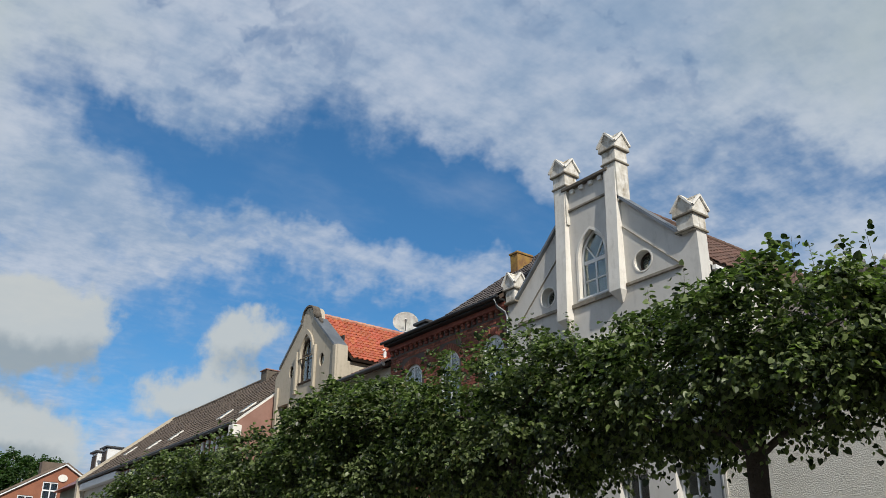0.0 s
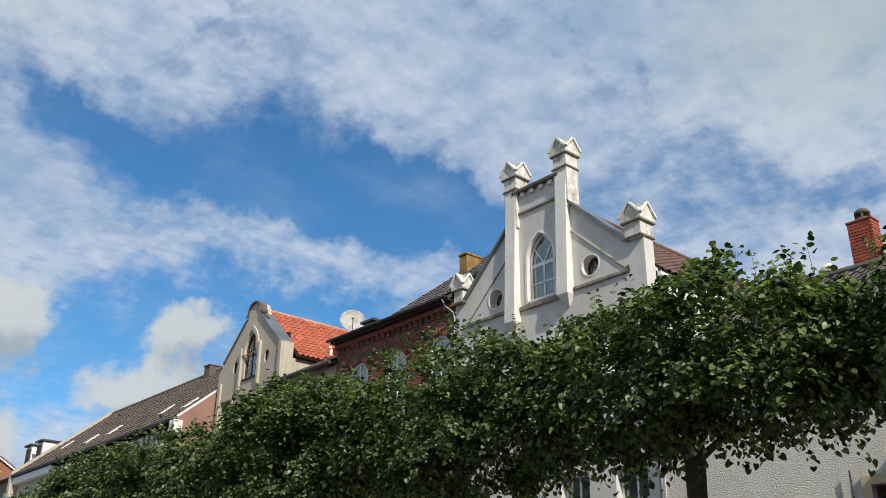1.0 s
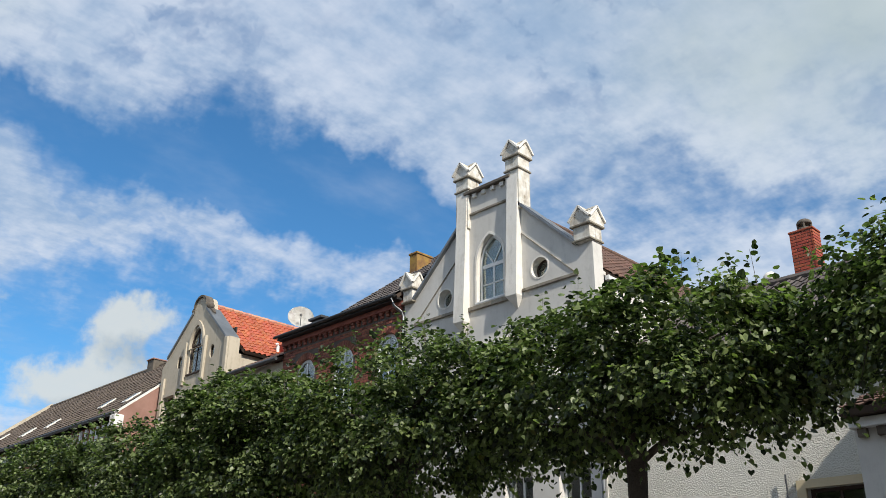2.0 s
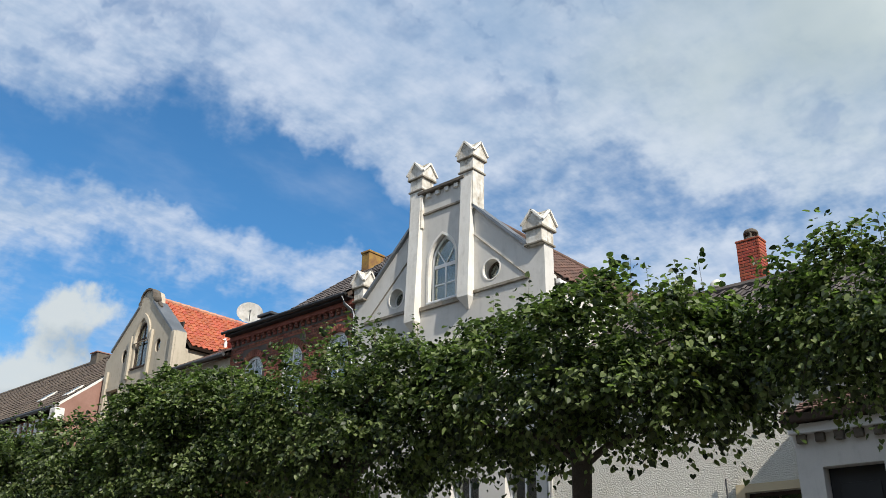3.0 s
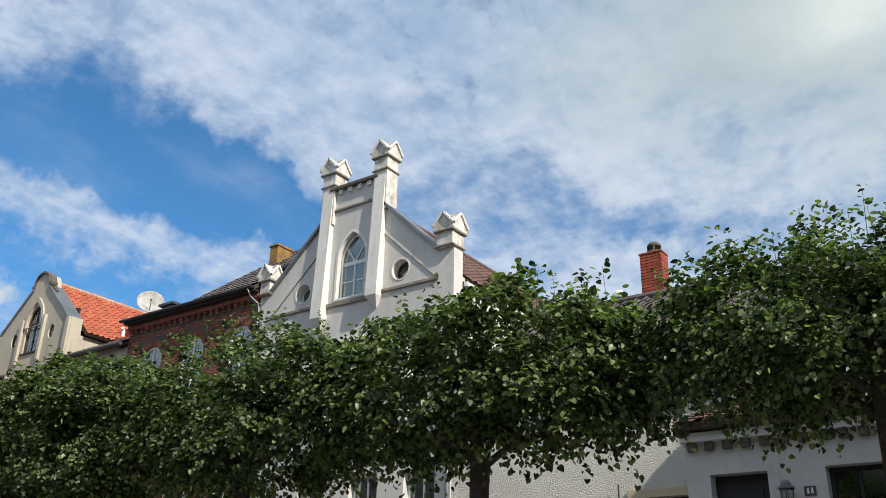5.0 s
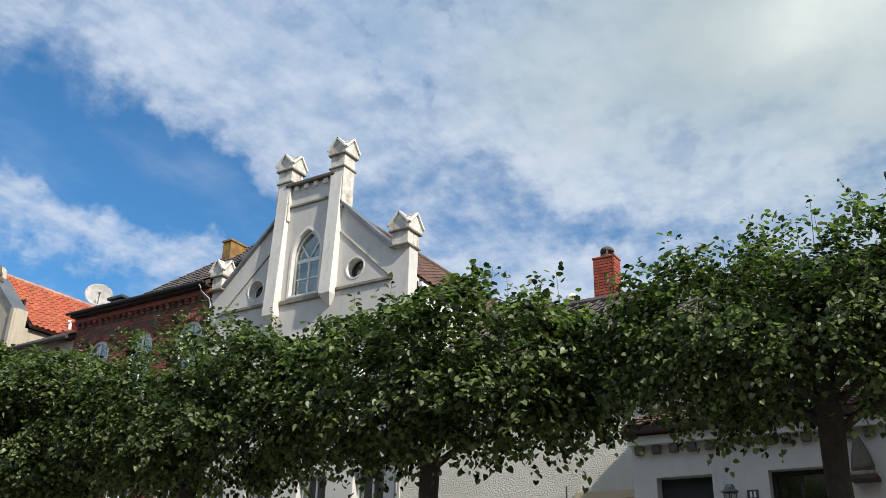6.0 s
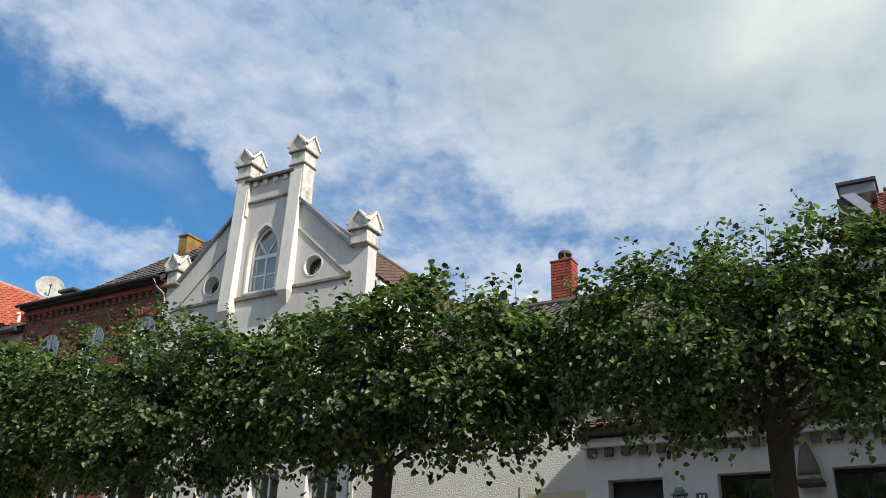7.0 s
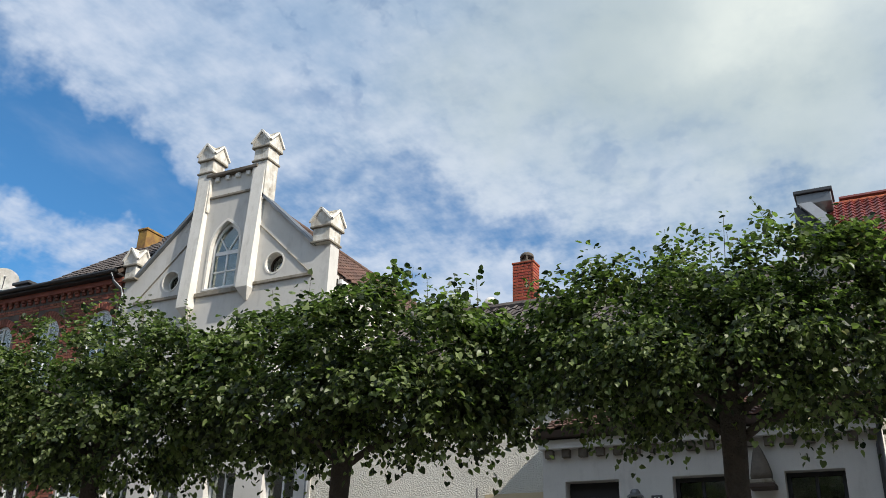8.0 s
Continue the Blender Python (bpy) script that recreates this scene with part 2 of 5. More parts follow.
GREY_TILE = material("grey_tile", (0.13, 0.11, 0.10), (0.09, 0.075, 0.07), 0.85, 2.0, 50, 0.15, 0.25, per_island=0.4)
DARK_TILE = material("dark_tile", (0.150, 0.112, 0.082), (0.10, 0.075, 0.058), 0.85, 1.2, 50, 0.15, 0.25, per_island=0.35, stain=(0.20, 0.16, 0.11), stain_amount=0.4)
ZINC = material("zinc_sheet", (0.24, 0.25, 0.255), (0.17, 0.18, 0.185), 0.45, 1.5, 30, 0.05, 0.15, metal=0.6)
LIT_ZINC = material("lit_zinc", (0.50, 0.52, 0.53), (0.40, 0.42, 0.43), 0.5, 1.5, 30, 0.05, 0.12, metal=0.25)
DARK_METAL = material("dark_metal", (0.06, 0.062, 0.065), (0.045, 0.047, 0.05), 0.5, 2.0, 40, 0.05, 0.2)
DARK_WOOD = material("dark_wood", (0.07, 0.045, 0.03), (0.05, 0.032, 0.022), 0.7, 2.0, 60, 0.15, 0.3)
WHITE_PAINT = material("white_paint", (0.78, 0.78, 0.76), (0.72, 0.72, 0.70), 0.45, 2.0, 60, 0.04, 0.06)
DISH_PAINT = material("dish_paint", (0.80, 0.79, 0.74), (0.66, 0.65, 0.58), 0.55, 3.0, 40, 0.08, 0.2, stain=(0.22, 0.22, 0.16), stain_amount=0.6)
BARK = material("bark", (0.085, 0.068, 0.052), (0.055, 0.045, 0.036), 0.95, 6.0, 35, 0.6, 0.5, stain=(0.13, 0.13, 0.09), stain_amount=0.5)
# random leaf tones stretched near-black to pale, adding shade and sunlit contrast
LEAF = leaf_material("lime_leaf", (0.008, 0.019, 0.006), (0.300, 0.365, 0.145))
FAR_LEAF = leaf_material("far_leaf", (0.03, 0.065, 0.016), (0.07, 0.12, 0.03))
GLASS = glass_material("window_glass")
# near-black sheet colour standing in for the shade of unlit rooms
ROOM_SHADE = material("room_shade", (0.035, 0.033, 0.03), (0.025, 0.024, 0.022), 0.9)
PAVING = material("paving", (0.165, 0.155, 0.142), (0.13, 0.122, 0.112), 0.9, 0.6, 25, 0.3, 0.3)
GREEN_RENDER = material("olive_render", (0.24, 0.24, 0.16), (0.19, 0.19, 0.13), 0.85, 1.0, 30, 0.1, 0.2)
FAR_BRICK = material("far_brick", (0.32, 0.125, 0.068), (0.25, 0.095, 0.052), 0.85, 1.0, 20, 0.15, 0.4)
BLACK_PAINT = material("black_paint", (0.018, 0.018, 0.018), (0.012, 0.012, 0.012), 0.5, 2.0, 60, 0.05, 0.2)
UNSEEN_WALL = material("unseen_wall", (0.42, 0.36, 0.30), (0.34, 0.28, 0.23), 0.9, 0.3, 10, 0.1, 0.3)
CAP_STONE = material("dark_cap_stone", (0.15, 0.125, 0.095), (0.09, 0.075, 0.06), 0.9, 5.0, 40, 0.3, 0.3)
PINNACLE_STONE = material("pinnacle_render", (0.76, 0.73, 0.66), (0.54, 0.495, 0.41), 0.85, 5.0, 35, 0.22, 0.15, stain=(0.20, 0.15, 0.09), stain_amount=0.85)


# ---- building blocks ----
def thing(name, at, label, category, group="", kind=""):
    ob = new(name)
    ob.empty_display_size = 0.2
    ob.location = at
    return tagged(ob, label, category, group, kind)


def part(name, bm, mat, parent, label="", smooth=False):
    mesh = bpy.data.meshes.new(name)
    bmesh.ops.recalc_face_normals(bm, faces=bm.faces[:])
    bm.to_mesh(mesh)
    bm.free()
    return mesh_part(name, mesh, mat, parent, label, smooth)


def mesh_part(name, mesh, mat, parent, label="", smooth=False):
    mesh.materials.append(mat)
    if smooth:
        mesh.polygons.foreach_set("use_smooth", [True] * len(mesh.polygons))
    ob = new(name, mesh)
    if parent:
        ob.parent = parent
        ob.matrix_parent_inverse = Matrix.Translation(-origin(parent))
    return tagged(ob, label)


def origin(ob):
    at = ob.location.copy()
    while ob.parent:
        at = at + ob.matrix_parent_inverse.translation
        ob = ob.parent
        at = at + ob.location
    return at


def box(bm, x0, x1, y0, y1, z0, z1, bevel=0.0):
    m = Matrix.LocRotScale(((x0 + x1) / 2, (y0 + y1) / 2, (z0 + z1) / 2), None, (x1 - x0, y1 - y0, z1 - z0))
    made = bmesh.ops.create_cube(bm, size=1.0, matrix=m)
    if bevel:
        edges = list({e for v in made["verts"] for e in v.link_edges})
        bmesh.ops.bevel(bm, geom=edges, offset=bevel, segments=2, affect="EDGES", profile=0.5)
    return bm


def boxed(*a, **k):
    return box(bmesh.new(), *a, **k)


def slab(loop, holes=(), y0=0.0, y1=0.1, axis="y"):
    """A flat piece with openings: loops of (across, up), drawn out from y0 to y1 (or along x for axis x)."""
    bm = bmesh.new()
    place = (lambda a, b, d: (a, d, b)) if axis == "y" else (lambda a, b, d: (d, a, b))
    edges = []
    for pts in (loop, *holes):
        vs = [bm.verts.new(place(a, b, y0)) for a, b in pts]
        edges += [bm.edges.new((vs[i], vs[i - 1])) for i in range(len(vs))]
    bmesh.ops.triangle_fill(bm, use_beauty=True, use_dissolve=False, edges=edges)
    made = bmesh.ops.extrude_face_region(bm, geom=bm.faces[:])
    step = Vector(place(0, 0, y1 - y0))
    bmesh.ops.translate(bm, vec=step, verts=[g for g in made["geom"] if isinstance(g, bmesh.types.BMVert)])
    return bm


def rect(x0, x1, z0, z1):
    return [(x0, z0), (x1, z0), (x1, z1), (x0, z1)]


def pointed(x0, x1, z0, zs, za, steps=8):
    """A lancet opening: sill z0, springing zs, apex za."""
    w, h, xc = x1 - x0, za - zs, (x0 + x1) / 2
    r = (w * w / 4 + h * h) / w
    end = math.asin(min(1.0, h / r))
    right = [(x1 - r + r * math.cos(end * i / steps), zs + r * math.sin(end * i / steps)) for i in range(steps)]
    return [(x0, z0), (x1, z0)] + right + [(xc, za)] + [(2 * xc - x, z) for x, z in reversed(right)]


def bowed(x0, x1, z0, zs, za, steps=10):
    """An opening with a shallow arch."""
    w, h, xc = (x1 - x0) / 2, za - zs, (x0 + x1) / 2
    r = (w * w + h * h) / (2 * h)
    a0 = math.asin(w / r)
    top = [(xc + r * math.sin(a0 - 2 * a0 * i / steps), za - r + r * math.cos(a0 - 2 * a0 * i / steps)) for i in range(steps + 1)]
    return [(x0, z0), (x1, z0)] + top


def ring(xc, zc, rx, rz, steps=24):
    return [(xc + rx * math.cos(2 * math.pi * i / steps), zc + rz * math.sin(2 * math.pi * i / steps)) for i in range(steps)]


def beam(bm, a, b, w, h, up=(0, 0, 1)):
    """A square bar from a to b."""
    a, b = Vector(a), Vector(b)
    along = (b - a).normalized()
    side = along.cross(Vector(up)).normalized() * (w / 2)
    top = side.cross(along).normalized() * (h / 2)
    vs = [bm.verts.new(p + s * side + t * top) for p in (a, b) for s, t in ((-1, -1), (1, -1), (1, 1), (-1, 1))]
    for i, j, k, m in ((0, 1, 2, 3), (4, 7, 6, 5), (0, 4, 5, 1), (1, 5, 6, 2), (2, 6, 7, 3), (3, 7, 4, 0)):
        bm.faces.new((vs[i], vs[j], vs[k], vs[m]))
    return bm


def tube(bm, points, radius, sides=8):
    """A round pipe or limb along points; radius is one number or one for each point."""
    radii = radius if isinstance(radius, (list, tuple)) else [radius] * len(points)
    points = [Vector(p) for p in points]
    rings = []
    for i, p in enumerate(points):
        d = (points[min(i + 1, len(points) - 1)] - points[max(i - 1, 0)]).normalized()
        s = d.orthogonal().normalized() if abs(d.z) < 0.95 else Vector((1, 0, 0)).cross(d).normalized()
        t = d.cross(s)
        rings.append([bm.verts.new(p + radii[i] * (math.cos(2 * math.pi * k / sides) * s + math.sin(2 * math.pi * k / sides) * t)) for k in range(sides)])
    for a, b in zip(rings, rings[1:]):
        for k in range(sides):
            bm.faces.new((a[k], a[(k + 1) % sides], b[(k + 1) % sides], b[k]))
    bm.faces.new(rings[0][::-1])
    bm.faces.new(rings[-1])
    return bm


# ---- roof tiles: one curved tile, laid in rows ----
TILE_PROFILE = [(-0.5, 0.012), (-0.32, -0.008), (-0.1, 0.0), (0.1, 0.022), (0.3, 0.042), (0.5, 0.028)]


def tile_shape(w, l):
    """Vertices and faces of a pantile: x across, y up the slope, z off it; the low end lies proud."""
    vs, fs = [], []
    n = len(TILE_PROFILE)
    for y, lift in ((0.0, 0.030), (l * 1.12, 0.004)):
        vs += [(a * w, y, h + lift) for a, h in TILE_PROFILE]
    vs += [(a * w, 0.0, h + 0.008) for a, h in TILE_PROFILE]
    for i in range(n - 1):
        fs += [(i, i + 1, n + i + 1, n + i), (2 * n + i, 2 * n + i + 1, i + 1, i)]
    return vs, fs


def slope_frame(corner, along, up):
    u, v = Vector(along).normalized(), Vector(up).normalized()
    w = u.cross(v).normalized()
    return Matrix(((u.x, v.x, w.x, corner[0]), (u.y, v.y, w.y, corner[1]), (u.z, v.z, w.z, corner[2]), (0, 0, 0, 1)))


def tile_places(across, rows, w, l, keep=None, jitter=0.004):
    for r in range(rows):
        for c in range(across):
            if keep and not keep((c + 0.5) * w, (r + 0.5) * l):
                continue
            yield pose((c + 0.5) * w + random.uniform(-jitter, jitter), r * l + random.uniform(-jitter, jitter), random.uniform(0, 0.006),
                       random.uniform(-0.8, 0.8), random.uniform(-0.8, 0.8), random.uniform(-0.6, 0.6))


def tiles_joined(name, frame_, across, rows, w, l, mat, parent, keep=None):
    vs, fs = tile_shape(w, l)
    allv, allf = [], []
    for m in tile_places(across, rows, w, l, keep):
        base = len(allv)
        mm = frame_ @ m
        allv += [tuple(mm @ Vector(v)) for v in vs]
        allf += [tuple(base + i for i in f) for f in fs]
    mesh = bpy.data.meshes.new(name)
    mesh.from_pydata(allv, [], allf)
    return tagged(mesh_part(name, mesh, mat, parent), kind="stuff")


def tiles_single(name, frame_, across, rows, w, l, mat, parent, keep=None):
    vs, fs = tile_shape(w, l)
    mesh = bpy.data.meshes.new(name)
    mesh.from_pydata(vs, [], fs)
    mesh.materials.append(mat)
    back = Matrix.Translation(-origin(parent))
    for m in tile_places(across, rows, w, l, keep):
        ob = new(name, mesh)
        ob.parent = parent
        ob.matrix_parent_inverse = back
        ob.matrix_basis = frame_ @ m


def roof_board(corner, along, up, length, height, thick=0.10):
    """A sloping slab under the tiles."""
    f = slope_frame(corner, along, up)
    bm = bmesh.new()
    box(bm, 0, length, 0, height, -thick, -0.006)
    bmesh.ops.transform(bm, matrix=f, verts=bm.verts[:])
    return bm


# ---- windows ----
def window(house, shape, inset, y, bars, sill=None, frame_mat=None, label="", depth=0.06, dim=False):
    """shape(t) gives the opening's loop drawn in by t. bars: (x0, x1, z0, z1) glazing bars."""
    frame_mat = frame_mat or WHITE_PAINT
    w = part("window", slab(shape(0.0), [shape(inset)], y, y + depth), frame_mat, house, label)
    for b in bars:
        part("glazing_bar", boxed(b[0], b[1], y + 0.012, y + depth - 0.012, b[2], b[3], 0.006), frame_mat, w)
    part("pane", slab(shape(inset * 0.8), [], y + 0.026, y + 0.032), GLASS, w)
    # added dark sheet close behind the glass, in place of the room's shade
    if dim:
        part("blind", slab(shape(0.0), [], y + depth + 0.02, y + depth + 0.03), ROOM_SHADE, w)
    if sill:
        part("sill", boxed(sill[0], sill[1], sill[3], y + 0.02, sill[2] - 0.06, sill[2], 0.01), frame_mat, w)
    return w


def plain_window(house, x0, x1, z0, z1, y, mat=None, cross=True, sill_y=None, label=""):
    xc = (x0 + x1) / 2
    zt = z0 + (z1 - z0) * 0.68
    bars = [(xc - 0.025, xc + 0.025, z0 + 0.05, z1 - 0.05)]
    if cross:
        bars.append((x0 + 0.05, x1 - 0.05, zt - 0.03, zt + 0.03))
    return window(house, lambda t: rect(x0 + t, x1 - t, z0 + t, z1 - t), 0.06, y, bars,
                  (x0 - 0.06, x1 + 0.06, z0, sill_y) if sill_y else None, mat, label)


# ---- ground ----
g = bmesh.new()
bmesh.ops.create_grid(g, x_segments=60, y_segments=60, size=1500)
ground = part("ground", g, PAVING, None)
tagged(ground, "grey stone paving of a small-town street", "ground", kind="structure")

# unseen wall closing the street, added to cut sky light on trees and fronts
opp = part("wall_opposite", boxed(-70, 60, -9.5, -9, 0, 12.0), UNSEEN_WALL, None)
tagged(opp, "unseen plain wall added across the street to block sky light", "wall", kind="structure")

# unseen wall, added and sized to keep sun off the low white house
side = part("wall_east", boxed(1.35, 1.65, 10.4, 12.95, 0, 8.0), UNSEEN_WALL, None)
tagged(side, "unseen plain wall added to shade the low house front", "wall", kind="structure")

FRONT = 15.4        # the facades' line
# ---- white gabled house ----
AX = -13.87         # its axis
white_house = thing("house", (AX, FRONT, 0), "white rendered gabled town house with pinnacles and lancet window", "house", "houses along the street")


def both(x):
    return (AX - x, AX + x)


def lancet(t):
    return pointed(AX - 0.44 + t, AX + 0.44 - t, 8.62 + t, 9.66, 10.36 - t * 1.15)


GROUND_WINDOWS = [(-11.98, -11.16), (-13.52, -12.7), (-15.06, -14.24), (-16.5, -15.75)]
UPPER_WINDOWS = [(-12.0, -11.1), (-14.3, -13.4), (-16.6, -15.7)]
gable = [(AX - 3.11, 0), (AX + 3.11, 0), (AX + 3.11, 9.3), (AX + 2.62, 9.3), (AX + 1.05, 10.78), (AX + 1.05, 11.66), (AX - 1.05, 11.66),
         (AX - 1.05, 10.78), (AX - 2.62, 9.3), (AX - 3.11, 9.3)]
holes = [lancet(-0.02), ring(AX + 1.57, 9.0, 0.262, 0.262), ring(AX - 1.57, 9.0, 0.262, 0.262)]
holes += [rect(a, b, 5.4, 7.35) for a, b in UPPER_WINDOWS] + [rect(a, b, 2.2, 4.3) for a, b in GROUND_WINDOWS]
part("wall", slab(gable, holes, FRONT, FRONT + 0.35), WHITE, white_house)
part("side_wall", boxed(AX + 2.80, AX + 3.11, FRONT + 0.562, FRONT + 11, 0, 8.50), WHITE, white_house)
part("side_wall", boxed(AX - 3.11, AX - 2.80, FRONT + 0.562, FRONT + 11, 0, 8.50), WHITE, white_house)
part("roof_gable", slab([(AX - 3.105, 8.5), (AX + 3.105, 8.5), (AX + 3.105, 8.58), (AX, 11.34), (AX - 3.105, 8.58)], [], FRONT + 0.352, FRONT + 0.56), WHITE, white_house)
part("back_wall", slab([(AX - 2.79, 0), (AX + 2.79, 0), (AX + 2.79, 8.48), (AX, 11.1), (AX - 2.79, 8.48)], [], FRONT + 10.6, FRONT + 11), WHITE, white_house)
for a, b in GROUND_WINDOWS:
    plain_window(white_house, a, b, 2.2, 4.3, FRONT + 0.18, WHITE_PAINT, sill_y=FRONT - 0.06)
for a, b in UPPER_WINDOWS:
    plain_window(white_house, a, b, 5.4, 7.35, FRONT + 0.14, sill_y=FRONT - 0.06)
    part("hood_mould", boxed(a - 0.12, b + 0.12, FRONT - 0.07, FRONT + 0.002, 7.42, 7.52, 0.015), WHITE_TRIM, white_house)
# lancet window with its moulded surround
lw = window(white_house, lancet, 0.065, FRONT + 0.13, [(AX - 0.38, AX + 0.38, 9.52, 9.62), (AX - 0.025, AX + 0.025, 8.68, 9.53), (AX - 0.38, AX + 0.38, 9.06, 9.10)],
            (AX - 0.5, AX + 0.5, 8.62, FRONT - 0.03))
for s in (-1, 1):
    part("glazing_bar", beam(bmesh.new(), (AX + s * 0.02, FRONT + 0.16, 9.62), (AX + s * 0.27, FRONT + 0.16, 10.0), 0.035, 0.045, (0, 1, 0)), WHITE_PAINT, lw)
part("window_surround", slab(lancet(-0.07), [lancet(-0.005)], FRONT - 0.014, FRONT + 0.10), WHITE_TRIM, white_house)
for s in (-1, 1):
    xc = AX + s * 1.57
    part("round_surround", slab(ring(xc, 9.0, 0.285, 0.285), [ring(xc, 9.0, 0.25, 0.25)], FRONT - 0.012, FRONT + 0.20), WHITE_TRIM, white_house)
    rw = part("round_window", slab(ring(xc, 9.0, 0.249, 0.249), [ring(xc, 9.0, 0.205, 0.205)], FRONT + 0.21, FRONT + 0.25), DARK_WOOD if s > 0 else WHITE_PAINT, white_house)
    part("pane", slab(ring(xc, 9.0, 0.21, 0.21), [], FRONT + 0.226, FRONT + 0.232), GLASS, rw)
    # dark sheet painted as the unlit attic behind the round pane
    part("blind", slab(ring(xc, 9.0, 0.252, 0.252), [], FRONT + 0.26, FRONT + 0.27), ROOM_SHADE, rw)
# mouldings, their dark tone standing in for weathering and the shadow lines under them
part("string_course", boxed(AX + 1.05, AX + 2.68, FRONT - 0.055, FRONT + 0.002, 8.50, 8.58, 0.012), WEATHERED_SHADED, white_house)
part("string_course", boxed(AX - 2.68, AX - 1.05, FRONT - 0.055, FRONT + 0.002, 8.50, 8.58, 0.012), WEATHERED_SHADED, white_house)
part("sill_course", boxed(AX - 0.70, AX + 0.70, FRONT - 0.06, FRONT + 0.002, 8.42, 8.53, 0.012), WEATHERED_SHADED, white_house)
part("string_course", boxed(AX - 0.70, AX + 0.70, FRONT - 0.05, FRONT + 0.002, 11.06, 11.12, 0.01), WEATHERED_SHADED, white_house)
for s in (-1, 1):
    # raking mould of the sunk triangle, and the coping of the gable
    bm = slab([(AX + s * 1.05, 10.02), (AX + s * 2.68, 8.50), (AX + s * 2.68, 8.535), (AX + s * 1.05, 10.055)], [], FRONT - 0.025, FRONT + 0.002)
    part("raking_mould", bm, WEATHERED_SHADED, white_house)
    bm = slab([(AX + s * 0.9, 10.93), (AX + s * 2.72, 9.21), (AX + s * 2.72, 9.30), (AX + s * 0.9, 11.02)], [], FRONT - 0.10, FRONT + 0.42)
    part("coping", bm, ZINC, white_house)
# parapet between the tall pinnacles: cap and small dentils
part("parapet_cap", boxed(AX - 0.80, AX + 0.80, FRONT - 0.13, FRONT + 0.42, 11.655, 11.75, 0.02), CAP_STONE, white_house)
for i in range(4):
    x = AX - 0.48 + i * 0.32
    part("dentil", boxed(x - 0.065, x + 0.065, FRONT - 0.07, FRONT + 0.002, 11.53, 11.65, 0.01), WHITE_TRIM, white_house)


def pinnacle(xc, w, z_foot, z_top, y0):
    """A square pier with two ledges and a cap of four small gables."""
    yc, h = y0 + w / 2, w / 2
    shaft = part("pinnacle", boxed(xc - h, xc + h, y0, y0 + w, z_foot, z_top - 0.30, 0.012), PINNACLE_STONE, white_house)
    part("ledge", boxed(xc - h - 0.035, xc + h + 0.035, y0 - 0.035, y0 + w + 0.035, z_top - 0.86, z_top - 0.81, 0.012), WEATHERED_SHADED, shaft)
    part("ledge", boxed(xc - h - 0.06, xc + h + 0.06, y0 - 0.06, y0 + w + 0.06, z_top - 0.49, z_top - 0.44, 0.012), WEATHERED_SHADED, shaft)
    e = h + 0.05
    bm = slab([(xc - e, z_top - 0.44), (xc + e, z_top - 0.44), (xc + e, z_top - 0.30), (xc, z_top - 0.02), (xc - e, z_top - 0.30)], [], yc - e, yc + e)
    part("cap", bm, PINNACLE_STONE, shaft)
    bm = slab([(yc - e + 0.003, z_top - 0.438), (yc + e - 0.003, z_top - 0.438), (yc + e - 0.003, z_top - 0.30), (yc, z_top - 0.023), (yc - e + 0.003, z_top - 0.30)], [],
              xc - e - 0.002, xc + e + 0.002, "x")
    part("cap", bm, PINNACLE_STONE, shaft)
    o = h + 0.07
    bm = bmesh.new()
    for s in (-1, 1):
        for t in (-1, 1):
            beam(bm, (xc + s * (h + 0.06), yc + t * o, z_top - 0.33), (xc, yc + t * o, z_top - 0.01), 0.06, 0.045, (0, 0, 1))
            beam(bm, (xc + t * o, yc + s * (h + 0.06), z_top - 0.33), (xc + t * o, yc, z_top - 0.01), 0.06, 0.045, (0, 0, 1))
    part("cap_rim", bm, WHITE_TRIM, shaft)
    bm = bmesh.new()
    beam(bm, (xc - o, yc, z_top - 0.012), (xc + o, yc, z_top - 0.012), 0.05, 0.04)
    beam(bm, (xc, yc - o, z_top - 0.018), (xc, yc + o, z_top - 0.018), 0.05, 0.04)
    part("cap_ridge", bm, PINNACLE_STONE, shaft)


def pilaster(xc, w, z0, z1):
    """Leans out a little towards its foot, which ends in a pointed corbel."""
    bm = bmesh.new()
    h = w / 2
    rows = [(z1, h, 0.10), (z0 + 0.25, h, 0.24), (z0 + 0.1, h, 0.24), (z0 - 0.16, 0.03, 0.03)]
    loops = []
    for z, hw, out in rows:
        loops.append([bm.verts.new(p) for p in ((xc - hw, FRONT + 0.002, z), (xc - hw, FRONT - out, z), (xc + hw, FRONT - out, z), (xc + hw, FRONT + 0.002, z))])
    for a, b in zip(loops, loops[1:]):
        for k in range(4):
            bm.faces.new((a[k], a[(k + 1) % 4], b[(k + 1) % 4], b[k]))
    bm.faces.new(loops[0])
    bm.faces.new(loops[-1][::-1])
    part("pilaster", bm, WHITE_TRIM, white_house)


for s in (-1, 1):
    pilaster(AX + s * 0.87, 0.34, 8.32 if s > 0 else 8.05, 11.68)
    pinnacle(AX + s * 0.87, 0.44, 10.7, 12.66, FRONT - 0.10)
pinnacle(AX + 2.895, 0.46, 9.23, 10.10, FRONT - 0.10)
pinnacle(AX - 2.90, 0.36, 9.23, 10.06, FRONT - 0.10)
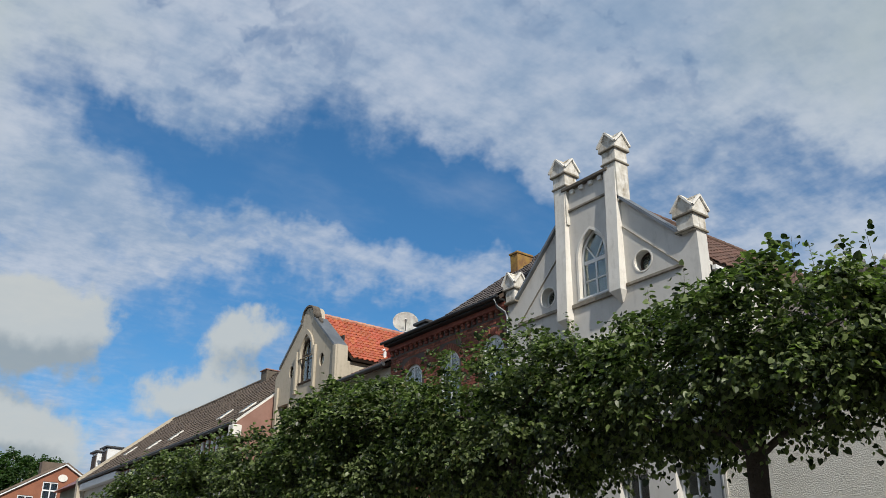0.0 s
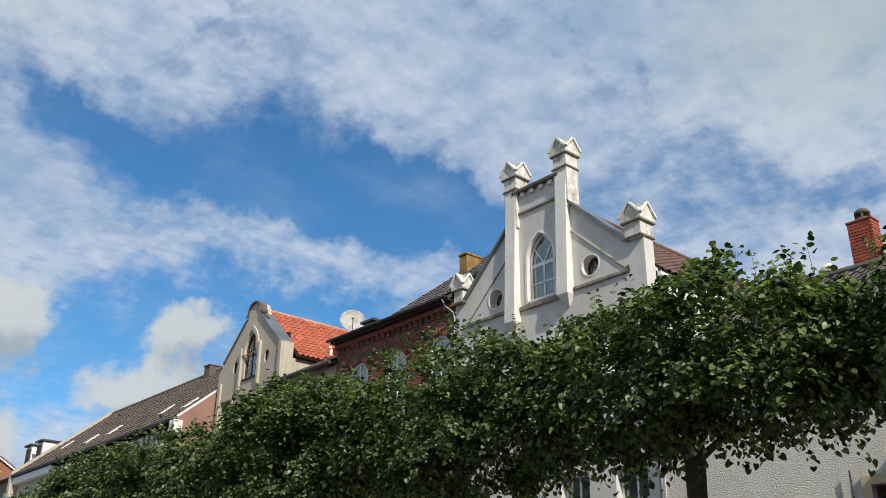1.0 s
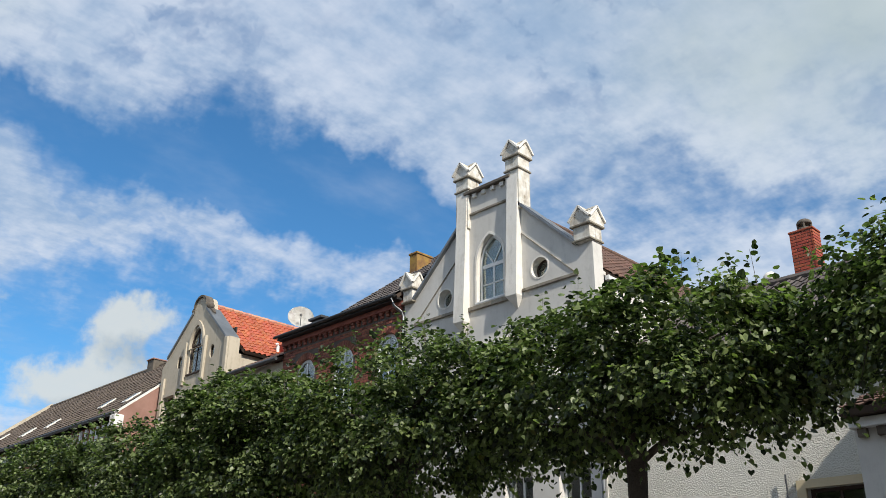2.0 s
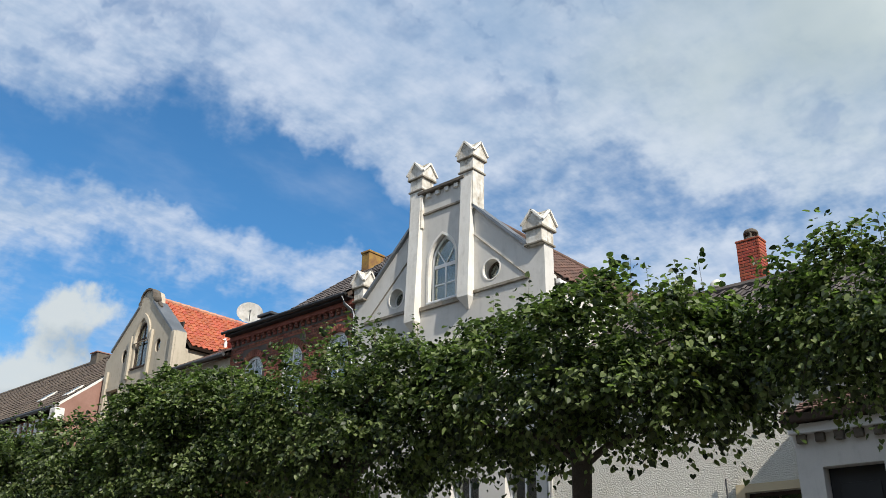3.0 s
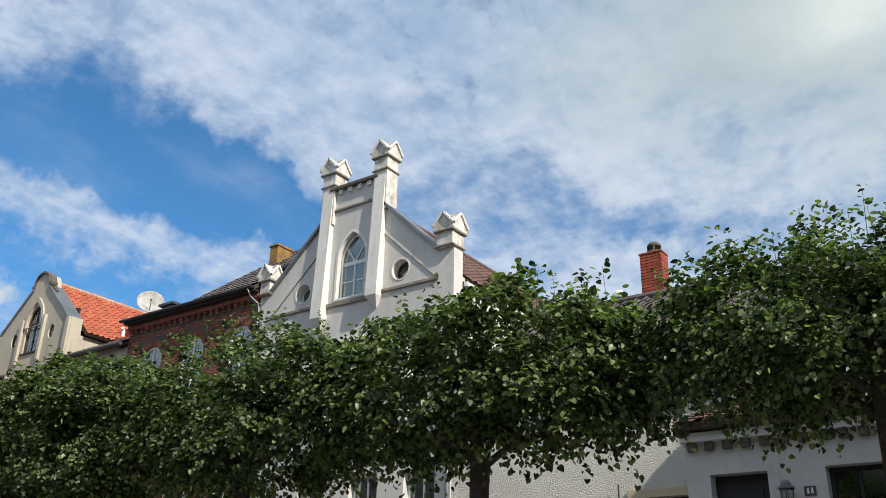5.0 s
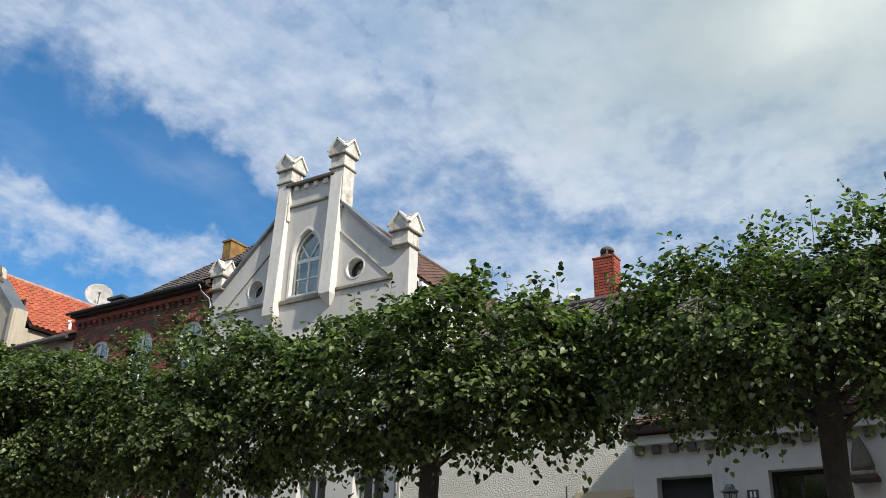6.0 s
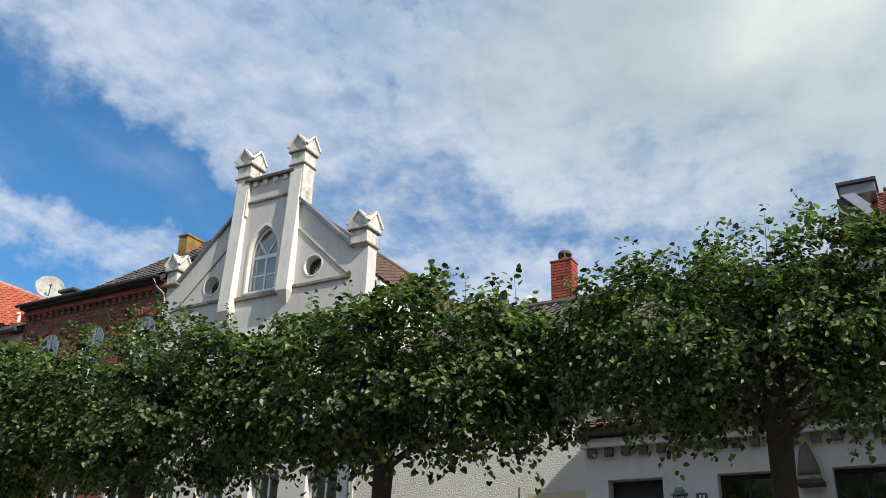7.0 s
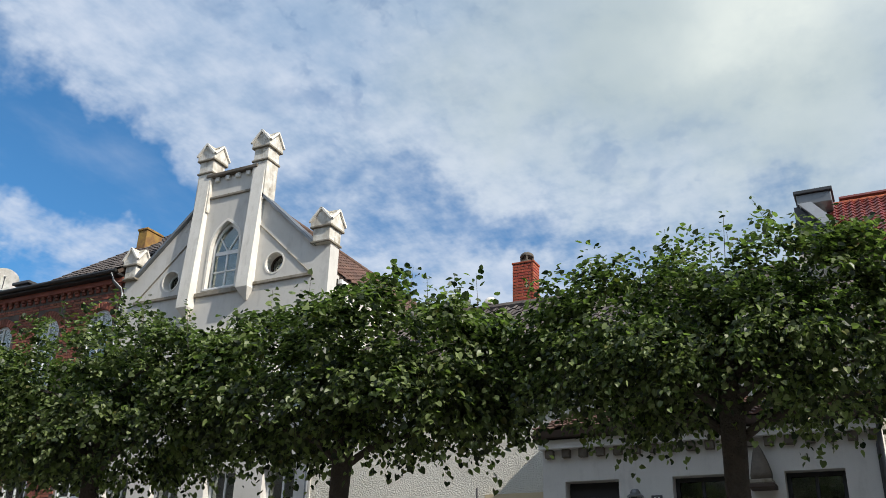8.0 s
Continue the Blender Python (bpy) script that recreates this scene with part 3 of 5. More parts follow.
# roof: ridge runs back from the street
RIDGE, EAVE_X, EAVE_Z = 11.42, 3.25, 8.50
run = Vector((EAVE_X, 0, EAVE_Z - RIDGE))
for s in (-1, 1):
    corner = (AX + s * EAVE_X, FRONT + (0.45 if s > 0 else 10.95), EAVE_Z)
    along = (0, s, 0)
    up = (-s * EAVE_X, 0, RIDGE - EAVE_Z)
    board = part("roof", roof_board(corner, along, up, 10.5, run.length), DARK_WOOD, white_house)
    tiles_joined("tiles", slope_frame(corner, along, up), 42, 13, 0.25, run.length / 13, BROWN_TILE, board)
for i in range(26):
    bm = tube(bmesh.new(), [(AX, FRONT + 0.45 + i * 0.4, RIDGE + 0.035), (AX, FRONT + 0.45 + i * 0.4 + 0.41, RIDGE + 0.055)], [0.105, 0.095], 8)
    part("ridge_tile", bm, BROWN_TILE, white_house)
part("verge_board", boxed(AX + 3.112, AX + 3.22, FRONT + 0.40, FRONT + 10.9, 8.38, 8.48), WHITE_PAINT, white_house)
for name, x, head in (("downpipe", AX + 3.06, [(AX + 3.06, FRONT - 0.06, 7.2)]),
                      ("downpipe", AX - 3.06, [(AX - 3.06, FRONT - 0.06, 8.85), (AX - 3.12, FRONT - 0.12, 9.0), (AX - 3.22, FRONT - 0.30, 9.15), (AX - 3.25, FRONT - 0.36, 9.36)])):
    pipe = thing(name, (x, FRONT - 0.06, 0), "grey zinc rainwater downpipe fixed to the facade", "downpipe", "rainwater pipes")
    part("pipe", tube(bmesh.new(), [(x, FRONT - 0.06, 0)] + head, 0.042, 10), ZINC, pipe, smooth=True)
    for z in (2.6, 5.2, 7.0):
        part("bracket", boxed(x - 0.06, x + 0.06, FRONT - 0.115, FRONT - 0.002, z, z + 0.03), ZINC, pipe)

# ---- brick house ----
BX0, BX1 = -22.50, AX - 3.115
BEAVE = 9.40
brick_house = thing("house", ((BX0 + BX1) / 2, FRONT, 0), "dark red brick house with arched white windows and dentilled eaves", "house", "houses along the street")
BRICK_WINDOWS = [(-21.75, -20.87), (-19.98, -19.10), (-18.10, -17.22)]


def arched(i, t, z0=6.55, zs=8.28, za=8.56):
    a, b = BRICK_WINDOWS[i]
    return bowed(a + t, b - t, z0 + t, zs - t * 0.3, za - t)


holes = [arched(i, -0.01) for i in range(3)] + [arched(i, -0.01, 2.4, 4.35, 4.6) for i in range(3)]
brick_wall = part("wall", slab(rect(BX0, BX1, 0, BEAVE - 0.02), holes, FRONT + 0.012, FRONT + 0.36), MORTAR, brick_house)
part("side_wall", boxed(BX0, BX0 + 0.3, FRONT + 0.362, FRONT + 9.8, 0, BEAVE - 0.05), FAR_BRICK, brick_house)
part("back_wall", boxed(BX0, BX1, FRONT + 9.802, FRONT + 10.1, 0, BEAVE - 0.05), FAR_BRICK, brick_house)
for i in range(3):
    a, b = BRICK_WINDOWS[i]
    xc = (a + b) / 2
    for z0, zs, za in ((6.55, 8.28, 8.56), (2.4, 4.35, 4.6)):
        window(brick_house, lambda t, i=i, z0=z0, zs=zs, za=za: arched(i, t, z0, zs, za), 0.085, FRONT + 0.06,
               [(xc - 0.03, xc + 0.03, z0 + 0.06, za - 0.08), (a + 0.06, b - 0.06, zs - 0.50, zs - 0.44)], (a - 0.05, b + 0.05, z0, FRONT - 0.05), dim=True)
# roof: the tiled slope over the wider part, a flat deck beyond
SLOPE = 0.765
RX0 = -19.45
up = Vector((0, 1, SLOPE)).normalized()
depth = 4.9
slope_len = depth * math.sqrt(1 + SLOPE * SLOPE)
corner = (RX0, FRONT - 0.32, BEAVE + 0.04)
board = part("roof", roof_board(corner, (1, 0, 0), up, BX1 - RX0, slope_len), DARK_WOOD, brick_house)
tiles_joined("tiles", slope_frame(corner, (1, 0, 0), up), 10, 18, (BX1 - RX0) / 10, slope_len / 18, GREY_TILE, board)
part("roof", roof_board((BX1, FRONT - 0.32 + 2 * depth, BEAVE + 0.06), (-1, 0, 0), (0, -1, SLOPE), BX1 - RX0, slope_len), GREY_TILE, brick_house)
part("gable_end", slab([(FRONT - 0.3, BEAVE), (FRONT + 9.4, BEAVE), (FRONT + 4.55, BEAVE + 3.7)], [], RX0 + 0.02, RX0 + 0.2, "x"), FAR_BRICK, brick_house)
part("flat_roof", boxed(BX0, RX0 + 0.02, FRONT - 0.30, FRONT + 10, BEAVE + 0.0, BEAVE + 0.07, 0.01), DARK_METAL, brick_house)
part("gutter", tube(bmesh.new(), [(BX0 - 0.05, FRONT - 0.36, BEAVE + 0.02), (BX1 - 0.02, FRONT - 0.36, BEAVE + 0.02)], 0.045, 10), BLACK_PAINT, brick_house)
part("fascia", boxed(BX0, BX1 - 0.01, FRONT - 0.28, FRONT + 0.01, BEAVE - 0.07, BEAVE - 0.003, 0.01), BLACK_PAINT, brick_house)
rc = thing("roof_vent", (-21.74, 16.2, BEAVE + 0.07), "small black metal roof vent on the flat roof", "roof vent")
part("box", boxed(-21.98, -21.5, 16.0, 16.4, BEAVE + 0.07, BEAVE + 0.66, 0.02), DARK_METAL, rc)
part("lid", boxed(-22.08, -21.40, 15.93, 16.47, BEAVE + 0.67, BEAVE + 0.75, 0.01), DARK_METAL, rc)
ch = thing("chimney", (-18.85, 17.7, 11.1), "squat brick chimney covered with yellow lichen on the roof", "chimney", "chimneys")
part("chimney_shaft", boxed(-19.02, -18.68, 17.4, 18.02, 10.6, 11.86, 0.02), LICHEN, ch)
part("rim", boxed(-19.05, -18.65, 17.37, 18.05, 11.86, 11.93, 0.015), LICHEN, ch)

# ---- cream gabled house ----
CX = -27.9
cream_house = thing("house", (CX, FRONT, 0), "cream rendered gabled house with lancet window and orange tiled roof", "house", "houses along the street")


def cream_lancet(t):
    return pointed(CX - 0.42 + t, CX + 0.40 - t, 9.42 + t, 10.45, 11.04 - t * 1.1)


arc = [(CX + 0.42 * math.cos(math.pi * i / 8), 11.88 + 0.36 * math.sin(math.pi * i / 8)) for i in range(9)]
outer = [(CX - 2.3, 0), (CX + 2.14, 0), (CX + 2.14, 10.30), (CX + 1.90, 10.30), (CX + 0.5, 11.62)] + arc + [(CX - 0.5, 11.62), (CX - 2.3, 9.97)]
CREAM_WINDOWS = [(-29.80, -29.02), (-28.42, -27.62), (-27.0, -26.2)]
holes = [cream_lancet(-0.02)] + [ring(CX + s * 1.08, 9.98, 0.16, 0.24) for s in (-1, 1)] + [rect(a, b, 6.9, 8.82) for a, b in CREAM_WINDOWS]
part("wall", slab(outer, holes, FRONT, FRONT + 0.42), CREAM, cream_house)
part("side_wall", boxed(CX + 1.84, CX + 2.14, FRONT + 0.422, FRONT + 10, 0, 9.76), CREAM, cream_house)
part("side_wall", boxed(CX - 2.3, CX - 2.0, FRONT + 0.422, FRONT + 10, 0, 9.55), CREAM, cream_house)
part("back_wall", slab([(CX - 1.99, 0), (CX + 1.99, 0), (CX + 1.99, 9.5), (CX, 11.6), (CX - 1.99, 9.5)], [], FRONT + 9.6, FRONT + 10), CREAM, cream_house)
# added dark sheet in place of the attic's own shade
part("attic_wall", boxed(CX - 1.5, CX + 1.5, FRONT + 0.60, FRONT + 0.66, 9.1, 10.9), ROOM_SHADE, cream_house)
cw = window(cream_house, cream_lancet, 0.05, FRONT + 0.05, [(CX - 0.035, CX + 0.015, 9.46, 10.96), (CX - 0.38, CX + 0.36, 10.42, 10.47)],
            (CX - 0.5, CX + 0.48, 9.42, FRONT - 0.05), DARK_WOOD, dim=True)
for s in (-1, 1):
    xc = CX + s * 1.08
    rw = part("oval_window", slab(ring(xc, 9.98, 0.159, 0.239), [ring(xc, 9.98, 0.125, 0.205)], FRONT + 0.05, FRONT + 0.09), DARK_WOOD, cream_house)
    part("pane", slab(ring(xc, 9.98, 0.13, 0.21), [], FRONT + 0.066, FRONT + 0.072), GLASS, rw)
    # dark sheet painted as the unlit space behind the oval pane
    part("blind", slab(ring(xc, 9.98, 0.157, 0.237), [], FRONT + 0.10, FRONT + 0.11), ROOM_SHADE, rw)
    part("lesene", boxed(CX + s * 0.64 - 0.07, CX + s * 0.64 + 0.07, FRONT - 0.10, FRONT + 0.002, 9.05, 10.62, 0.015), CREAM, cream_house)
    part("corner_lesene", boxed(CX + s * 2.04 - 0.098, CX + s * 2.04 + 0.098, FRONT - 0.08, FRONT + 0.002, 5.0, 9.55 if s < 0 else 10.28, 0.015), CREAM, cream_house)
    bm = slab([(CX + s * 0.45, 11.66), (CX + s * 1.97, 10.27), (CX + s * 1.97, 10.36), (CX + s * 0.45, 11.75)], [], FRONT - 0.06, FRONT + 0.50)
    part("coping", bm, ZINC, cream_house)
part("hood_mould", slab(pointed(CX - 0.52, CX + 0.50, 10.3, 10.5, 11.36), [pointed(CX - 0.42, CX + 0.40, 10.31, 10.48, 11.18)], FRONT - 0.06, FRONT + 0.002), CREAM, cream_house)
capbm = slab([(x, z + 0.05) for x, z in arc] + [(x, z - 0.02) for x, z in reversed(arc)], [], FRONT - 0.07, FRONT + 0.24)
part("gable_cap", capbm, CAP_STONE, cream_house)
for s in (-1, 1):
    bm = bmesh.new()
    bmesh.ops.create_uvsphere(bm, u_segments=14, v_segments=9, radius=0.12, matrix=Matrix.Translation((CX + s * 0.50, FRONT + 0.08, 11.80)) @ Matrix.Diagonal((1, 1.2, 1.15, 1)))
    tube(bm, [(CX + s * 0.52, FRONT + 0.12, 11.72), (CX + s * 0.62, FRONT + 0.12, 11.62), (CX + s * 0.80, FRONT + 0.12, 11.46)], [0.10, 0.09, 0.04], 10)
    part("scroll", bm, CAP_STONE, cream_house)
for a, b in CREAM_WINDOWS:
    plain_window(cream_house, a, b, 6.9, 8.82, FRONT + 0.16, DARK_WOOD, sill_y=FRONT - 0.05)
    part("window_surround", slab(rect(a - 0.1, b + 0.1, 6.85, 8.93), [rect(a + 0.001, b - 0.001, 6.9, 8.819)], FRONT - 0.04, FRONT + 0.002), CREAM, cream_house)
ORIDGE, OEX, OEZ = 11.98, 2.36, 9.83
for s in (-1, 1):
    corner = (CX + s * OEX, FRONT + (0.5 if s > 0 else 9.95), OEZ)
    up = (-s * OEX, 0, ORIDGE - OEZ)
    board = part("roof", roof_board(corner, (0, s, 0), up, 9.4, Vector(up).length), DARK_WOOD, cream_house)
    if s > 0:
        orange_board, orange_corner, orange_up = board, corner, up
    else:
        tiles_joined("tiles", slope_frame(corner, (0, s, 0), up), 31, 10, 0.303, Vector(up).length / 10, ORANGE_REST, board)
for i in range(24):
    bm = tube(bmesh.new(), [(CX, FRONT + 0.5 + i * 0.39, ORIDGE + 0.03), (CX, FRONT + 0.5 + i * 0.39 + 0.40, ORIDGE + 0.055)], [0.095, 0.085], 8)
    part("ridge_tile", bm, RIDGE_TILE, cream_house)

# ---- low link between the cream and the brick house ----
link = thing("house", (-24.0, FRONT, 0), "narrow link building with a low tiled roof between two houses", "house", "houses along the street")
part("wall", boxed(CX + 2.145, BX0 - 0.005, FRONT + 0.02, FRONT + 0.3, 0, 8.75), CREAM, link)
board = part("roof", roof_board((CX + 2.31, FRONT - 0.2, 8.82), (1, 0, 0), (0, 1, 0.55), BX0 - CX - 2.32, 3.4), DARK_WOOD, link)
tiles_joined("tiles", slope_frame((CX + 2.31, FRONT - 0.2, 8.82), (1, 0, 0), (0, 1, 0.55)), 12, 10, (BX0 - CX - 2.32) / 12, 0.34, BROWN_TILE, board)
part("gutter", tube(bmesh.new(), [(CX + 2.31, FRONT - 0.25, 8.80), (BX0 - 0.02, FRONT - 0.25, 8.80)], 0.06, 10), DARK_METAL, link)


# ---- long house with the dark roof ----
LX0, LX1, LF = -48.3, -30.22, 14.0
SKYLIGHTS = [(-33.75, 1.13), (-31.06, 0.72), (-38.43, 0.96), (-40.89, 0.92), (-45.52, 1.64)]
long_house = thing("house", ((LX0 + LX1) / 2, LF, 0), "long low house with a dark weathered tiled roof", "house", "houses along the street")
FAR_WINDOWS = [(-47.6 + k * 0.95, -46.8 + k * 0.95) for k in range(5)]
part("wall", slab(rect(LX0, LX1 - 0.3, 0, 8.04), [rect(a, b, 4.83, 7.23) for a, b in FAR_WINDOWS], LF + 0.3, LF + 0.65), WHITE, long_house)
for a, b in FAR_WINDOWS:
    plain_window(long_house, a, b, 4.83, 7.23, LF + 0.42, DARK_WOOD)
part("cornice", boxed(LX0, -42.8, LF + 0.0, LF + 0.298, 7.73, 8.08, 0.04), WHITE_PAINT, long_house)
part("frieze", boxed(-42.7, LX1 - 0.3, LF + 0.27, LF + 0.298, 7.13, 8.04), FAR_BRICK, long_house)
for i in range(26):
    x = -42.5 + i * 0.46
    part("frieze_panel", boxed(x, x + 0.2, LF + 0.20, LF + 0.269, 7.23, 7.98, 0.01), WHITE_PAINT, long_house)
RUN, TILT = 4.52, 0.828
part("side_wall", slab([(LF, 0), (LF + 8.9, 0), (LF + 8.9, 8.23), (LF + 4.48, 11.88), (LF, 8.18)], [], LX1 - 0.298, LX1, "x"), PINK, long_house)
bm = bmesh.new()
beam(bm, (LX1 - 0.15, LF - 0.05, 8.16), (LX1 - 0.15, LF + 4.4, 8.16 + 4.45 * TILT), 0.30, 0.07)
part("coping", bm, WHITE_TRIM, long_house)
part("corbel", boxed(LX1 - 0.4, LX1 + 0.03, LF - 0.15, LF + 0.2, 7.63, 8.08, 0.04), WHITE_TRIM, long_house)
part("back_wall", boxed(LX0, LX1 - 0.3, LF + 8.6, LF + 8.9, 0, 8.18), FAR_BRICK, long_house)
up = Vector((0, 1, TILT)).normalized()
RIDGE_X0 = -48.0
corner = (RIDGE_X0, LF - 0.02, 8.200)
llen = RUN * math.sqrt(1 + TILT * TILT)
board = part("roof", roof_board(corner, (1, 0, 0), up, LX1 - 0.3 - RIDGE_X0, llen), DARK_WOOD, long_house)
tiles_joined("tiles", slope_frame(corner, (1, 0, 0), up), 58, 17, (LX1 - 0.3 - RIDGE_X0) / 58, llen / 17, DARK_TILE, board)
part("roof", roof_board((LX1 - 0.3, LF - 0.02 + 2 * RUN, 8.200), (-1, 0, 0), (0, -1, TILT), LX1 - 0.3 - RIDGE_X0, llen), DARK_TILE, long_house)
for i in range(47):
    x = RIDGE_X0 + i * 0.38
    part("ridge_tile", tube(bmesh.new(), [(x, LF + 4.5, 11.96), (x + 0.39, LF + 4.5, 11.98)], [0.115, 0.10], 8), DARK_TILE, long_house)
part("gutter", tube(bmesh.new(), [(LX0 + 0.3, LF - 0.06, 8.16), (LX1 - 0.4, LF - 0.06, 8.16)], 0.07, 8), DARK_METAL, long_house)
sf = slope_frame(corner, (1, 0, 0), up)
for x, v in SKYLIGHTS:
    u = x - RIDGE_X0
    bm = bmesh.new()
    box(bm, u - 0.19, u + 0.19, v, v + 0.72, 0.02, 0.10, 0.015)
    bmesh.ops.transform(bm, matrix=sf, verts=bm.verts[:])
    sky_light = part("roof_window", bm, WHITE_TRIM, long_house, "small pale-framed roof window")
    bm = bmesh.new()
    box(bm, u - 0.14, u + 0.14, v + 0.07, v + 0.65, 0.102, 0.108)
    bmesh.ops.transform(bm, matrix=sf, verts=bm.verts[:])
    part("pane", bm, GLASS, sky_light)
# raised party wall with a pale face at the far end
part("party_wall", slab([(LF - 0.1, 7.0), (LF + 9.0, 7.0), (LF + 9.0, 8.43), (LF + 4.5, 12.16), (LF - 0.1, 8.35)], [], LX0 - 0.05, LX0 + 0.29, "x"), CREAM, long_house, "pale rendered party wall above the roof")
cl = thing("chimney", (LX1 - 2.2, LF + 4.4, 11.8), "small weathered brick chimney on the ridge", "chimney", "chimneys")
part("chimney_shaft", boxed(-36.98, -36.42, LF + 4.1, LF + 4.9, 11.5, 12.2, 0.02), CAP_STONE, cl)
part("rim", boxed(-37.02, -36.38, LF + 4.05, LF + 4.95, 12.2, 12.26, 0.015), PINK, cl)

# ---- farther houses down the street ----
dormer_house = thing("house", (-50, 15.8, 0), "white house with two boxy roof dormers", "house", "houses along the street")
part("wall", boxed(-53.4, -48.4, 15.8, 21.0, 0, 8.8), WHITE, dormer_house)
part("roof", slab([(15.5, 8.81), (21.4, 8.81), (18.4, 10.4)], [], -53.4, -48.4, "x"), BROWN_TILE, dormer_house)
for x in (-53.0, -51.3):
    d = part("dormer", boxed(x, x + 0.9, 15.9, 17.6, 8.85, 10.5, 0.03), WHITE_PAINT, dormer_house)
    part("dormer_cap", boxed(x - 0.1, x + 1.0, 15.75, 17.7, 10.502, 10.60, 0.02), DARK_METAL, d)
    part("dormer_window", boxed(x + 0.12, x + 0.78, 15.85, 15.898, 9.1, 10.35, 0.01), DARK_WOOD, d)
olive_house = thing("house", (-57, 16.0, 0), "olive rendered house with a red-brown roof", "house", "houses along the street")
part("wall", boxed(-60.0, -53.5, 16.4, 21.0, 0, 9.2), GREEN_RENDER, olive_house)
part("roof", slab([(16.0, 9.21), (21.5, 9.21), (18.7, 11.0)], [], -60.2, -53.45, "x"), RED_TILE, olive_house)
for i in range(3):
    w = part("window", boxed(-59.3 + i * 2.0, -58.4 + i * 2.0, 16.34, 16.398, 6.6, 8.5, 0.02), WHITE_PAINT, olive_house)
    part("pane", boxed(-59.2 + i * 2.0, -58.5 + i * 2.0, 16.325, 16.339, 6.7, 8.4), GLASS, w)
end_house = thing("house", (-75, 20, 0), "orange brick gable house closing the street, with white verges", "house", "houses along the street")
part("wall", slab([(11.0, 0), (30.2, 0), (30.2, 7.5), (20.6, 13.3), (11.0, 7.5)], [rect(19.1, 20.25, 10.2, 12.0), rect(17.4, 18.55, 9.1, 10.85)], -75.3, -75.0, "x"), FAR_BRICK, end_house)
for a, z0, z1 in ((19.1, 10.2, 12.0), (17.4, 9.1, 10.85)):
    w = part("window", slab(rect(a, a + 1.15, z0, z1), [rect(a + 0.09, a + 0.56, z0 + 0.09, z1 - 0.7), rect(a + 0.64, a + 1.11, z0 + 0.09, z1 - 0.7), rect(a + 0.09, a + 0.56, z1 - 0.6, z1 - 0.09), rect(a + 0.64, a + 1.11, z1 - 0.6, z1 - 0.09)],
                            -75.15, -75.05, "x"), WHITE_PAINT, end_house)
    part("pane", slab(rect(a + 0.05, a + 1.15, z0 + 0.05, z1 - 0.05), [], -75.12, -75.11, "x"), GLASS, w)
part("medallion", slab(ring(20.5, 12.36, 0.36, 0.28, 20), [], -75.0, -74.92, "x"), WHITE_TRIM, end_house)
for s in (-1, 1):
    bm = beam(bmesh.new(), (-74.9, 20.6 + s * 10.2, 7.2), (-74.9, 20.6, 13.4), 0.2, 0.09)
    part("verge_board", bm, WHITE_PAINT, end_house)
    part("roof", roof_board((-75.0 if s < 0 else -87.0, 20.6 + s * 10.2, 7.3), (-1 if s < 0 else 1, 0, 0), (0, -s * 10.2, 6.2), 12, 11.9, 0.15), DARK_TILE, end_house)
part("back_wall", slab([(11.0, 0), (30.2, 0), (30.2, 7.5), (20.6, 13.2), (11.0, 7.5)], [], -87.0, -86.7, "x"), FAR_BRICK, end_house)
ec = thing("chimney", (-80, 20.6, 13), "dark chimney on the end house ridge", "chimney", "chimneys")
part("chimney_shaft", boxed(-80.6, -79.8, 20.0, 21.8, 12.6, 14.3, 0.03), DARK_TILE, ec)

# ---- roughcast house beside the white one ----
RX_0, RX_1 = AX + 3.115, 1.5
rough_house = thing("house", (-5, FRONT, 0), "pale roughcast house with a grey tiled roof behind the trees", "house", "houses along the street")
REAVE = 5.75
part("wall", slab(rect(RX_0, RX_1, 0, REAVE), [rect(-6.7, -5.68, 0.9, 3.36)], FRONT + 0.02, FRONT + 0.37), ROUGHCAST, rough_house)
part("window_surround", slab(rect(-6.86, -5.52, 0.8, 3.50), [rect(-6.7, -5.68, 0.9, 3.36)], FRONT - 0.04, FRONT + 0.025), OCHRE, rough_house)
plain_window(rough_house, -6.7, -5.68, 0.9, 3.36, FRONT + 0.15, DARK_WOOD)
part("side_wall", boxed(RX_1 - 0.3, RX_1, FRONT + 0.372, FRONT + 6.6, 0, REAVE), BEIGE, rough_house)
part("back_wall", boxed(RX_0, RX_1, FRONT + 6.602, FRONT + 6.9, 0, REAVE), BEIGE, rough_house)
up = Vector((0, 1, 0.75)).normalized()
rlen = 3.45 * math.sqrt(1 + 0.75 ** 2)
corner = (RX_0, FRONT - 0.3, REAVE - 0.02)
board = part("roof", roof_board(corner, (1, 0, 0), up, RX_1 - RX_0, rlen), DARK_WOOD, rough_house)
tiles_joined("tiles", slope_frame(corner, (1, 0, 0), up), 48, 13, (RX_1 - RX_0) / 48, rlen / 13, GREY_TILE, board)
part("roof", roof_board((RX_1, FRONT - 0.3 + 6.9, REAVE - 0.02), (-1, 0, 0), (0, -1, 0.75), RX_1 - RX_0, rlen), GREY_TILE, rough_house)
for i in range(32):
    x = RX_0 + i * 0.38
    part("ridge_tile", tube(bmesh.new(), [(x, FRONT + 3.15, REAVE + 2.60), (x + 0.39, FRONT + 3.15, REAVE + 2.615)], [0.105, 0.095], 8), GREY_TILE, rough_house)
iron = thing("wall_anchor", (-7.0, FRONT, 3.4), "thin dark iron bar standing out from the roughcast wall", "iron bar")
